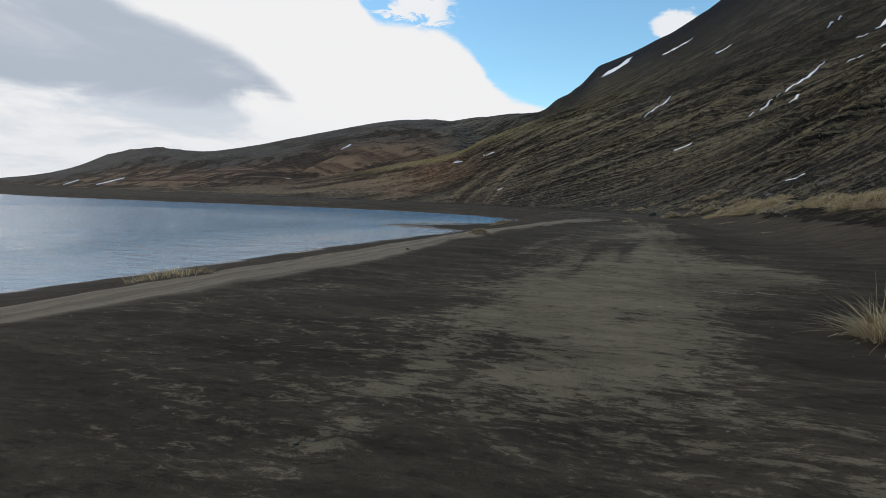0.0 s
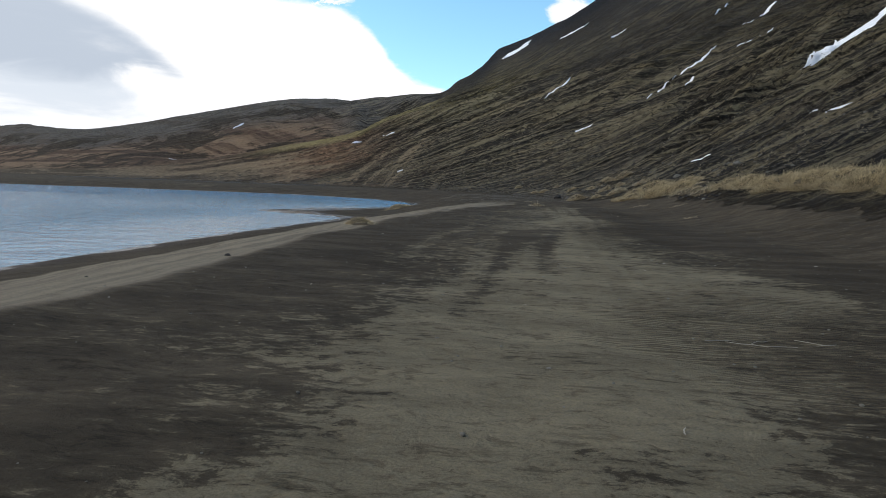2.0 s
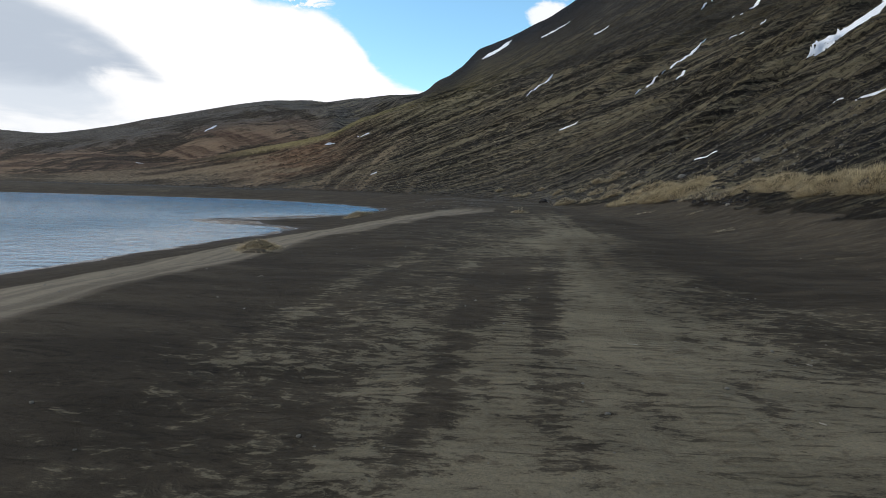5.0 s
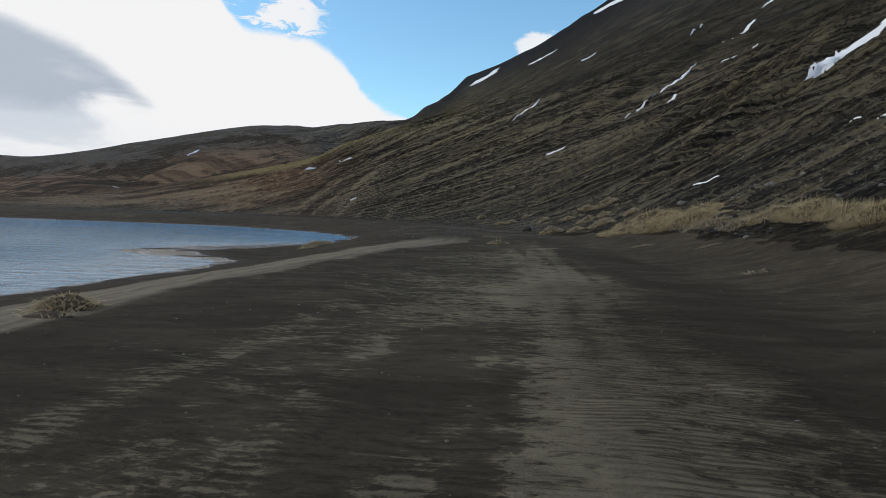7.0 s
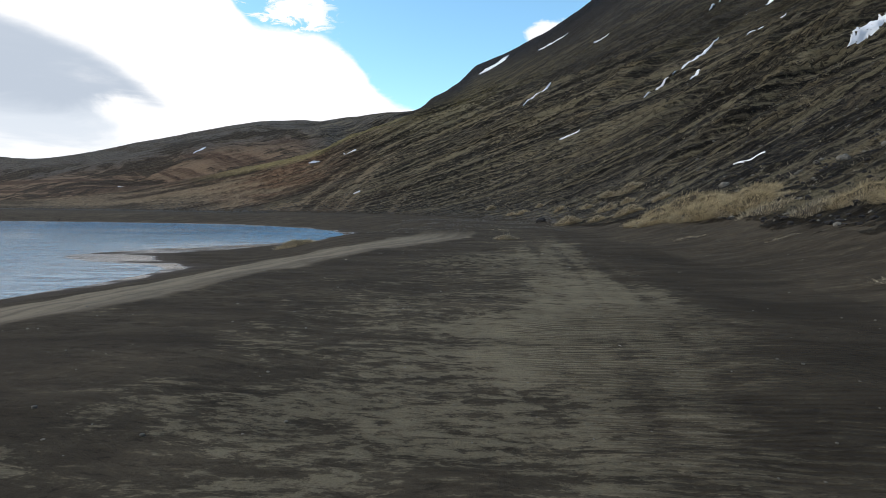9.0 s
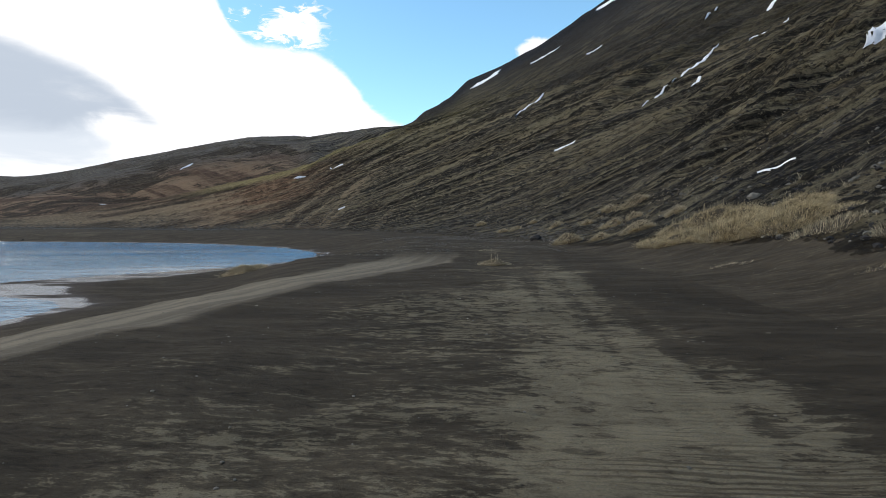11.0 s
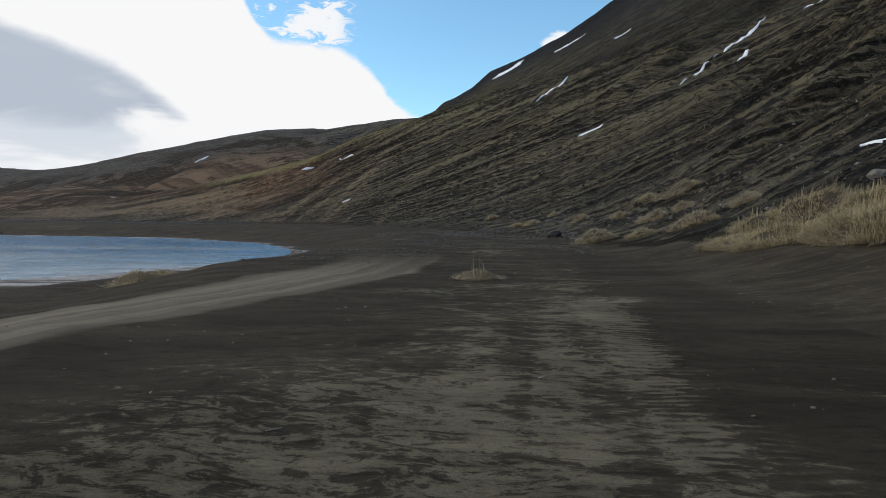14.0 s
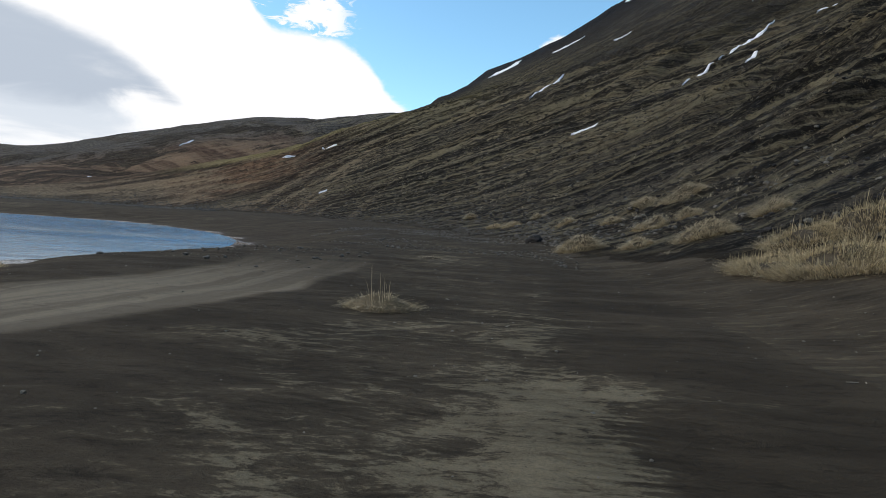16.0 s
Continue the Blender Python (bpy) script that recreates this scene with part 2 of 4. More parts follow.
def hill_material():
    m, t = material("scree")
    put, calc, mix, ramp, scaled, noisy = t
    at = put("ShaderNodeNewGeometry").outputs["Position"]
    flow = m.node_tree.nodes.new("ShaderNodeAttribute")
    flow.attribute_name = "flow"           # x: across the runnels, y: up the slope, z: relief
    q, d, relief = put("ShaderNodeSeparateXYZ", Vector=flow.outputs["Vector"]).outputs
    stray = calc("ADD", calc("MULTIPLY", noisy(at, 0.12, 3.0, 0.5), 1.4), calc("MULTIPLY", noisy(at, 0.8, 3.0, 0.55), 0.22))
    f = put("ShaderNodeCombineXYZ", X=calc("ADD", q, stray), Y=d).outputs[0]
    zone = m.node_tree.nodes.new("ShaderNodeAttribute")
    zone.attribute_name = "zone"           # x: along the foot, y: share of the height, z: bearing
    s, tall, bearing = put("ShaderNodeSeparateXYZ", Vector=zone.outputs["Vector"]).outputs
    streak = noisy(scaled(f, 0.60, 0.035, 0), 1.0, 10.0, 0.70, 0.25)
    thin = noisy(scaled(f, 2.2, 0.12, 0), 1.0, 9.0, 0.74, 0.25)
    patch = noisy(scaled(f, 0.035, 0.02, 0), 1.0, 6.0, 0.6, 0.4)
    lump = noisy(at, 0.9, 9.0, 0.72)
    grit = noisy(at, 4.0, 6.0, 0.75)
    stony = noisy(at, 13.0, 4.0, 0.7)
    line = noisy(scaled(f, 0.45, 0.008, 0), 1.0, 5.0, 0.6, 0.15)
    cut = noisy(scaled(f, 1.05, 0.014, 0), 1.0, 4.0, 0.62, 0.05)
    dash = noisy(scaled(f, 0.95, 0.075, 0), 1.0, 9.0, 0.74, 0.2)
    clump = noisy(at, 1.5, 7.0, 0.76)
    fall = calc("MAXIMUM", ramp(s, 228.0, 264.0, 0.22, 1.0), ramp(d, 16.0, 40.0, 0.22, 1.0))
    hair = noisy(scaled(f, 3.4, 0.05, 0), 1.0, 4.0, 0.6, 0.05)
    rock = mix(ramp(streak, 0.42, 0.58), (0.028, 0.0242, 0.0190), (0.125, 0.107, 0.082))
    tan = mix(ramp(lump, 0.35, 0.68), (0.125, 0.098, 0.056), (0.330, 0.265, 0.155))
    ridge = calc("ADD", calc("MULTIPLY", relief, 0.55), calc("ADD", calc("MULTIPLY", calc("SUBTRACT", thin, 0.5), 2.0), calc("MULTIPLY", calc("SUBTRACT", streak, 0.5), 2.0)))
    colour = mix(ramp(ridge, 0.12, 0.62, 0.0, 0.9), rock, tan)
    # runnels down the slope: shade painted near-black into low lines, high ones tan
    colour = mix(calc("MULTIPLY", ramp(line, 0.53, 0.60), ramp(lump, 0.30, 0.55, 0.2, 0.65)), colour, (0.270, 0.215, 0.125))
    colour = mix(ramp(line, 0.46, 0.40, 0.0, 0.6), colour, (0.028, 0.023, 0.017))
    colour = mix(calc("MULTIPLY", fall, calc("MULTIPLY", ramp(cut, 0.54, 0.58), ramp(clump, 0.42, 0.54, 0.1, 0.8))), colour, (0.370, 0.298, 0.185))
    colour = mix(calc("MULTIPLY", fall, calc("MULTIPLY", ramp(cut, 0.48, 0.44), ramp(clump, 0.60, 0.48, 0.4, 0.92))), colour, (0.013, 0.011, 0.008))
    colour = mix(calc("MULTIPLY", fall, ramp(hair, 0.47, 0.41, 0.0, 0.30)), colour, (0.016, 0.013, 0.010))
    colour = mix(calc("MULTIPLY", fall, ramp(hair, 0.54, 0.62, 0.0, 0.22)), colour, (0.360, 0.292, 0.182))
    # moss on the shoulder, rust-red heath towards the far bay
    mossy = calc("MULTIPLY", ramp(d, 18.0, 55.0), ramp(patch, 0.45, 0.62))
    mossy = calc("MULTIPLY", mossy, ramp(lump, 0.35, 0.6))
    mossy = calc("MULTIPLY", mossy, ramp(bearing, -24.0, -14.0))
    colour = mix(calc("MULTIPLY", mossy, 0.6), colour, mix(thin, (0.075, 0.060, 0.022), (0.255, 0.205, 0.078)))
    glow = calc("MULTIPLY", ramp(d, 26.0, 42.0), ramp(bearing, -16.5, -13.5))
    glow = calc("MULTIPLY", calc("MULTIPLY", glow, ramp(bearing, 0.0, -7.0)), ramp(thin, 0.36, 0.60))
    colour = mix(calc("MULTIPLY", glow, 0.4), colour, mix(lump, (0.125, 0.100, 0.034), (0.340, 0.275, 0.105)))
    heath = calc("MULTIPLY", ramp(bearing, -12.0, -21.0), ramp(tall, 0.80, 0.45))
    heath = calc("MULTIPLY", heath, ramp(patch, 0.30, 0.50))
    colour = mix(calc("MULTIPLY", heath, 0.8), colour, mix(ramp(lump, 0.35, 0.65), (0.115, 0.058, 0.034), (0.420, 0.250, 0.148)))
    strip = calc("MULTIPLY", ramp(bearing, -19.0, -30.0), ramp(d, 26.0, 5.0))
    colour = mix(calc("MULTIPLY", strip, 0.85), colour, mix(ramp(lump, 0.35, 0.65), (0.14, 0.110, 0.078), (0.42, 0.335, 0.225)))
    bands = noisy(scaled(f, 0.012, 0.16, 0), 1.0, 7.0, 0.62, 0.6)
    hazy = calc("MULTIPLY", ramp(bearing, -11.0, -20.0), ramp(bands, 0.44, 0.60))
    colour = mix(calc("MULTIPLY", hazy, 0.75), colour, mix(ramp(streak, 0.4, 0.6), (0.032, 0.026, 0.020), (0.098, 0.078, 0.056)))
    # the far hill shows dark behind the yellow edge of the shoulder
    turn = calc("ADD", bearing, 19.3)
    above = calc("SUBTRACT", tall, calc("ADD", 0.278, calc("MAXIMUM", calc("MULTIPLY", turn, 0.036), calc("MULTIPLY", turn, 0.009))))
    above = calc("ADD", above, calc("MULTIPLY", calc("SUBTRACT", lump, 0.5), 0.05))
    behind = calc("MULTIPLY", ramp(above, 0.0, 0.02), ramp(bearing, -7.4, -8.6))
    stone = mix(ramp(lump, 0.35, 0.65), (0.085, 0.077, 0.070), (0.175, 0.158, 0.140))
    stone = mix(ramp(bands, 0.50, 0.62, 0.0, 0.45), stone, mix(thin, (0.034, 0.023, 0.017), (0.110, 0.076, 0.052)))
    rust = calc("MULTIPLY", ramp(bearing, -17.0, -21.0), ramp(calc("ADD", above, calc("MULTIPLY", calc("SUBTRACT", bands, 0.5), 0.3)), 0.46, 0.30))
    stone = mix(calc("MULTIPLY", rust, 0.85), stone, mix(ramp(bands, 0.40, 0.60), (0.105, 0.058, 0.038), (0.380, 0.250, 0.155)))
    crag = noisy(scaled(at, 1.0, 1.0, 3.0), 0.040, 9.0, 0.70, 0.6)
    stone = mix(calc("MULTIPLY", ramp(crag, 0.485, 0.545, 0.0, 0.92), ramp(above, 0.66, 0.52)), stone, mix(ramp(clump, 0.40, 0.60), (0.014, 0.012, 0.010), (0.062, 0.048, 0.036)))
    colour = mix(calc("MULTIPLY", behind, 0.92), colour, stone)
    rim = calc("MULTIPLY", calc("MULTIPLY", ramp(above, -0.055, -0.02), ramp(above, 0.02, 0.0)), ramp(thin, 0.30, 0.55, 0.35, 1.0))
    rim = calc("MULTIPLY", rim, calc("MULTIPLY", ramp(bearing, -30.0, -22.0), ramp(bearing, -5.0, -8.0)))
    lay = put("ShaderNodeCombineXYZ", X=calc("MULTIPLY", bearing, 0.10), Y=calc("MULTIPLY", above, 26.0))
    layer = noisy(lay.outputs[0], 1.0, 7.0, 0.68, 0.2)
    left = calc("MULTIPLY", calc("MULTIPLY", ramp(bearing, -8.0, -13.0), ramp(bearing, -42.0, -30.0)), ramp(above, 0.02, -0.03))
    colour = mix(calc("MULTIPLY", left, ramp(layer, 0.53, 0.58, 0.0, 0.6)), colour, (0.440, 0.330, 0.205))
    colour = mix(calc("MULTIPLY", left, ramp(layer, 0.48, 0.42, 0.0, 0.85)), colour, (0.036, 0.023, 0.016))
    colour = mix(calc("MULTIPLY", rim, 0.8), colour, mix(lump, (0.260, 0.215, 0.085), (0.520, 0.430, 0.190)))
    # small tufts, and hollows with their shade painted near-black, fewer towards the far bay
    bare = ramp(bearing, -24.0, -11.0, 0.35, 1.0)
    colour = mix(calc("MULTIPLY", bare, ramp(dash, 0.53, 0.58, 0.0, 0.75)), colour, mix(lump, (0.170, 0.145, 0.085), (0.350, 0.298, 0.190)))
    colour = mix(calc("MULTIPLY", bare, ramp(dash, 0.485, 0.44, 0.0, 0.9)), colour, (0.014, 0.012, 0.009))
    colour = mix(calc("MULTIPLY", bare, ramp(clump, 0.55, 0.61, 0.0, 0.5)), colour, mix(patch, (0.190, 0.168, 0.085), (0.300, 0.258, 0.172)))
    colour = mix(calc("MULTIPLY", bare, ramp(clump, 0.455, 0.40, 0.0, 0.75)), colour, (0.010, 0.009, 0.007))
    slate = calc("MULTIPLY", ramp(calc("ADD", tall, calc("MULTIPLY", calc("SUBTRACT", streak, 0.5), 0.35)), 0.42, 0.74), calc("MULTIPLY", 0.85, ramp(bearing, -13.0, -8.0)))
    high_rock = calc("MULTIPLY", ramp(d, 24.0, 60.0, 0.0, 0.74), ramp(bearing, -3.0, 5.0))
    colour = mix(high_rock, colour, mix(streak, (0.020, 0.018, 0.015), (0.060, 0.052, 0.041)))
    colour = mix(slate, colour, mix(grit, (0.016, 0.014, 0.013), (0.048, 0.042, 0.037)))
    colour = mix(ramp(grit, 0.56, 0.66, 0.0, calc("SUBTRACT", 0.9, calc("MULTIPLY", fall, 0.45))), colour, (0.215, 0.178, 0.120))
    colour = mix(ramp(grit, 0.45, 0.36, 0.0, 0.5), colour, (0.018, 0.015, 0.012))
    colour = mix(ramp(stony, 0.46, 0.38, 0.0, calc("SUBTRACT", 0.9, calc("MULTIPLY", fall, 0.5))), colour, (0.015, 0.013, 0.011))
    cap = calc("MULTIPLY", ramp(calc("ADD", tall, calc("MULTIPLY", calc("SUBTRACT", lump, 0.5), 0.25)), 0.70, 0.84), ramp(bearing, -8.0, -4.5))
    colour = mix(calc("MULTIPLY", cap, 0.9), colour, mix(ramp(lump, 0.4, 0.6), (0.010, 0.0095, 0.010), (0.030, 0.028, 0.027)))
    # blown sand laps over the foot
    lap = ramp(calc("SUBTRACT", calc("ADD", d, calc("MULTIPLY", calc("SUBTRACT", lump, 0.5), 4.0)), ramp(s, 204.0, 217.0, 4.4, 1.7)), 1.0, -0.6)
    dirt = noisy(scaled(at, 0.5, 1.6, 1), 0.9, 6.0, 0.6, 0.5)
    sand = mix(ramp(dirt, 0.35, 0.7), (0.0412, 0.0326, 0.0220), (0.076, 0.0605, 0.0408))
    drift = noisy(scaled(at, 1.0, 3.6, 1, -4), 2.8, 9.0, 0.76, 0.4)
    sand = mix(ramp(drift, 0.54, 0.64, 0.0, 0.55), sand, (0.150, 0.125, 0.078))
    sand = mix(ramp(drift, 0.47, 0.38, 0.0, 0.55), sand, (0.018, 0.0145, 0.0100))
    sand = mix(calc("MULTIPLY", calc("SUBTRACT", noisy(at, 60.0, 3.0, 0.7), 0.35, clamp=True), 0.9), sand, (0.02, 0.017, 0.014))
    colour = mix(lap, colour, sand)
    high = calc("ADD", calc("ADD", calc("MULTIPLY", lump, 1.1), calc("ADD", calc("MULTIPLY", dash, 1.2), calc("MULTIPLY", clump, 1.0))), calc("ADD", calc("MULTIPLY", grit, 0.5), calc("MULTIPLY", calc("ADD", calc("ADD", calc("ADD", thin, streak), line), calc("MULTIPLY", fall, calc("ADD", calc("MULTIPLY", cut, 2.0), hair))), 0.9)))
    high = calc("MULTIPLY", high, calc("SUBTRACT", 1.0, calc("MULTIPLY", lap, 0.9)))
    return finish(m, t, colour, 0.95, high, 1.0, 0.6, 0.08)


def water_material():
    m, t = material("lake_water")
    put, calc, mix, ramp, scaled, noisy = t
    at = put("ShaderNodeNewGeometry").outputs["Position"]
    chop = noisy(scaled(at, 0.28, 0.75, 1, 14), 1.0, 5.0, 0.62, 0.5)
    wave = calc("ADD", calc("MULTIPLY", chop, 2.2), noisy(scaled(at, 0.5, 1.5, 1, 20), 1.5, 5.0, 0.6, 0.4), calc("MULTIPLY", noisy(scaled(at, 0.5, 1.3, 1, 12), 4.5, 3.0, 0.6, 0.3), 0.35))
    swell = noisy(scaled(at, 0.012, 0.09, 1, 35), 1.0, 3.0, 0.5, 0.4)
    east, north, _ = put("ShaderNodeSeparateXYZ", Vector=at).outputs
    windy = ramp(calc("ADD", north, calc("MULTIPLY", calc("SUBTRACT", swell, 0.5), 30.0)), 46.0, 66.0)
    calm = calc("MULTIPLY", ramp(swell, 0.38, 0.62), windy)
    # reflected sky partly painted into the base colour, bluer in the wind-ruffled streaks
    colour = mix(calm, (0.130, 0.245, 0.330), (0.105, 0.300, 0.500))
    b = put("ShaderNodeBump", Height=wave, Distance=0.60)
    m.node_tree.links.new(calc("ADD", calc("MULTIPLY", ramp(swell, 0.30, 0.60, 0.55, 1.0), ramp(east, -15.0, -26.0, 0.16, 0.75)), calc("ADD", calc("MULTIPLY", windy, 0.30), calc("MULTIPLY", calm, 0.5))), b.inputs["Strength"])
    s = put("ShaderNodeBsdfPrincipled", Roughness=0.12, IOR=1.333)
    s.inputs["Specular Tint"].default_value = (0.94, 0.98, 1.0, 1)
    m.node_tree.links.new(colour, s.inputs["Base Color"])
    m.node_tree.links.new(b.outputs[0], s.inputs["Normal"])
    put("ShaderNodeOutputMaterial", Surface=s.outputs[0])
    return m


def plain(name, a, b, scale, rough=0.9, bump=0.4, distance=0.02, spec=0.3):
    m, t = material(name)
    put, calc, mix, ramp, scaled, noisy = t
    at = put("ShaderNodeNewGeometry").outputs["Position"]
    n1, n2 = noisy(at, scale, 6.0, 0.6), noisy(at, scale * 7, 4.0, 0.7)
    c = mix(ramp(n1, 0.3, 0.7), a, b)
    c = mix(calc("MULTIPLY", n2, 0.35), c, tuple(v * 0.5 for v in a))
    return finish(m, t, c, rough, n2, bump, distance, spec)


def straw_material(name, low, high):
    m, t = material(name)
    put, calc, mix, ramp, scaled, noisy = t
    geo = put("ShaderNodeNewGeometry")
    c = mix(calc("POWER", geo.outputs["Random Per Island"], 0.8), tuple(v * 0.45 for v in low), high)
    c = mix(ramp(noisy(geo.outputs["Position"], 4.0, 5.0, 0.7), 0.48, 0.64, 0.0, 0.75), c, tuple(v * 0.4 for v in low))
    s = put("ShaderNodeBsdfPrincipled", Roughness=0.8)
    s.inputs["Specular IOR Level"].default_value = 0.2
    m.node_tree.links.new(c, s.inputs["Base Color"])
    thin = put("ShaderNodeBsdfTranslucent", Color=c)
    both = put("ShaderNodeMixShader", Fac=0.45)
    m.node_tree.links.new(s.outputs[0], both.inputs[1])
    m.node_tree.links.new(thin.outputs[0], both.inputs[2])
    put("ShaderNodeOutputMaterial", Surface=both.outputs[0])
    return m


SAND, SCREE, WATER = sand_material(), hill_material(), water_material()
SNOW = plain("old_snow", (0.90, 0.91, 0.93), (0.76, 0.77, 0.78), 1.2, 0.7, 0.5, 0.08)
BASALT = plain("basalt", (0.022, 0.020, 0.019), (0.045, 0.040, 0.036), 5.0, 0.9, 0.8, 0.05)
GREY_ROCK = plain("grey_rock", (0.085, 0.077, 0.066), (0.17, 0.155, 0.130), 3.0, 0.95, 0.8, 0.04)
PALE_ROCK = plain("lichen_rock", (0.20, 0.185, 0.155), (0.12, 0.11, 0.09), 6.0, 0.95, 0.8, 0.04)
STRAW = straw_material("lyme_grass", (0.34, 0.265, 0.145), (0.80, 0.650, 0.395))
GREY_STRAW = straw_material("withered_grass", (0.33, 0.265, 0.165), (0.76, 0.640, 0.430))
DRIFTWOOD = plain("driftwood", (0.42, 0.38, 0.31), (0.28, 0.25, 0.20), 9.0, 0.9, 0.5, 0.01)


# ---- the lie of the land ----
def smooth_line(points, steps):
    p = np.array(points, float)
    out = []
    for i in range(len(p) - 1):
        a, b, c, e = p[max(i - 1, 0)], p[i], p[i + 1], p[min(i + 2, len(p) - 1)]
        for k in range(steps):
            t = k / steps
            out.append(0.5 * (2 * b + (c - a) * t + (2 * a - 5 * b + 4 * c - e) * t * t + (3 * b - a - 3 * c + e) * t ** 3))
    return np.array(out + [p[-1]])


class Line:
    """A line on the plan: along() gives the distance along it, and from it (to its right positive), of places."""

    def __init__(self, points, steps=6):
        self.p = smooth_line(points, steps)
        self.seg = np.diff(self.p, axis=0)
        self.len2 = (self.seg ** 2).sum(1)
        self.s = np.r_[0, np.cumsum(np.sqrt(self.len2))]

    def along(self, x, y):
        x, y = np.asarray(x, float), np.asarray(y, float)
        best = np.full(x.shape, 1e18)
        s, side = np.zeros(x.shape), np.zeros(x.shape)
        for (ax, ay), (sx, sy), l2, s0 in zip(self.p[:-1], self.seg, self.len2, self.s):
            t = np.clip(((x - ax) * sx + (y - ay) * sy) / l2, 0, 1)
            dx, dy = x - ax - t * sx, y - ay - t * sy
            d2 = dx * dx + dy * dy
            hit = d2 < best
            best = np.where(hit, d2, best)
            s = np.where(hit, s0 + t * math.sqrt(l2), s)
            side = np.where(hit, np.sign(sy * dx - sx * dy), side)
        return s, np.sqrt(best) * side

    def at(self, s, d):
        """The place s along and d to the right."""
        i = int(np.clip(np.searchsorted(self.s, s) - 1, 0, len(self.seg) - 1))
        u = self.seg[i] / math.sqrt(self.len2[i])
        q = self.p[i] + u * (s - self.s[i])
        return q[0] + u[1] * d, q[1] - u[0] * d


FOOT = Line([(9, -160), (8, -100), (7.2, -55), (6.8, -25), (6.4, -5), (6.0, 8), (5.2, 20), (3.8, 35), (2.8, 46), (1.6, 56), (-0.8, 66), (-6.5, 77), (-15, 91),
             (-33, 108), (-62, 127), (-104, 153), (-190, 205), (-440, 350), (-1300, 860)])
SHORE = Line([(-14, -300), (-14, -150), (-14, -60), (-13.9, -25), (-13.7, -5), (-13.5, 5), (-13.2, 15), (-13.0, 26), (-12.4, 34), (-12.0, 40), (-13.4, 42.6), (-17.5, 44.2), (-20, 46.5), (-18.5, 50), (-15.2, 54), (-12.8, 58.5), (-12.8, 62), (-12.8, 65.5),
              (-15.5, 71.5), (-22, 79), (-33, 86.5), (-50, 92), (-75, 97), (-105, 102), (-150, 116), (-260, 178), (-560, 340), (-1450, 830)])
LAKE = -0.85
STEEP = ((0, 0.5), (190, 0.55), (215, 0.57), (265, 0.56), (300, 0.46), (340, 0.38), (370, 0.33), (430, 0.31), (600, 0.34), (770, 0.36), (1750, 0.3))
ABOVE = ((-60, 0.5), (-45, 0.6), (-41, 0.55), (-38, 0.40), (-31, 0.365), (-23, 0.35), (-19, 0.31), (-15, 0.30), (-10, 0.325), (-5.3, 0.34), (-1.2, 0.37), (2.1, 0.405), (8.5, 0.475), (14, 0.52), (60, 0.55))
# bearing from the drive and height of the skyline there
CREST = ((-75, 10), (-60, 12), (-54, 10.5), (-52, 12.5), (-50.4, 15.5), (-48.6, 21.5), (-47.6, 25.5), (-46.8, 32), (-45, 34.5), (-43.0, 33.5), (-42.4, 30), (-41.2, 27.5), (-39.8, 25.3),
         (-38, 26.8), (-35.2, 30), (-31, 35.5), (-26.5, 40.8), (-23.5, 43.5), (-19.2, 44.0), (-17.3, 39.3), (-16.7, 41.5), (-15.3, 41.5), (-14, 40.2), (-11, 40.6), (-8.7, 42.8), (-6.8, 49),
         (-5.3, 62.5), (-4, 83.5), (-1.2, 88.8), (2.1, 94), (4.4, 103.5), (8.5, 119), (14, 140), (60, 166))


def lattice(ix, iy, seed):
    h = (ix * 374761393 + iy * 668265263 + seed * 2246822519) & 0xFFFFFFFF
    h = ((h ^ (h >> 13)) * 1274126177) & 0xFFFFFFFF
    return ((h ^ (h >> 16)) & 0xFFFF) / 65535.0


def rough(x, y, seed=0, octaves=4, gain=0.5):
    """Fractal value noise, about -1 to 1."""
    x, y = np.asarray(x, float), np.asarray(y, float)
    total, amp, norm = 0.0, 1.0, 0.0
    for o in range(octaves):
        fx, fy = np.floor(x), np.floor(y)
        u, v = x - fx, y - fy
        u, v = u * u * (3 - 2 * u), v * v * (3 - 2 * v)
        ix, iy = fx.astype(np.int64), fy.astype(np.int64)
        a, b = lattice(ix, iy, seed + o), lattice(ix + 1, iy, seed + o)
        c, e = lattice(ix, iy + 1, seed + o), lattice(ix + 1, iy + 1, seed + o)
        total = total + amp * (2 * (a + (b - a) * u + (c - a) * v + (a - b - c + e) * u * v) - 1)
        norm += amp
        amp *= gain
        x, y = x * 2.03 + 17.1, y * 2.03 - 9.7
    return total / norm * 1.6


def step(a, b, v):
    t = np.clip((v - a) / (b - a), 0, 1)
    return t * t * (3 - 2 * t)


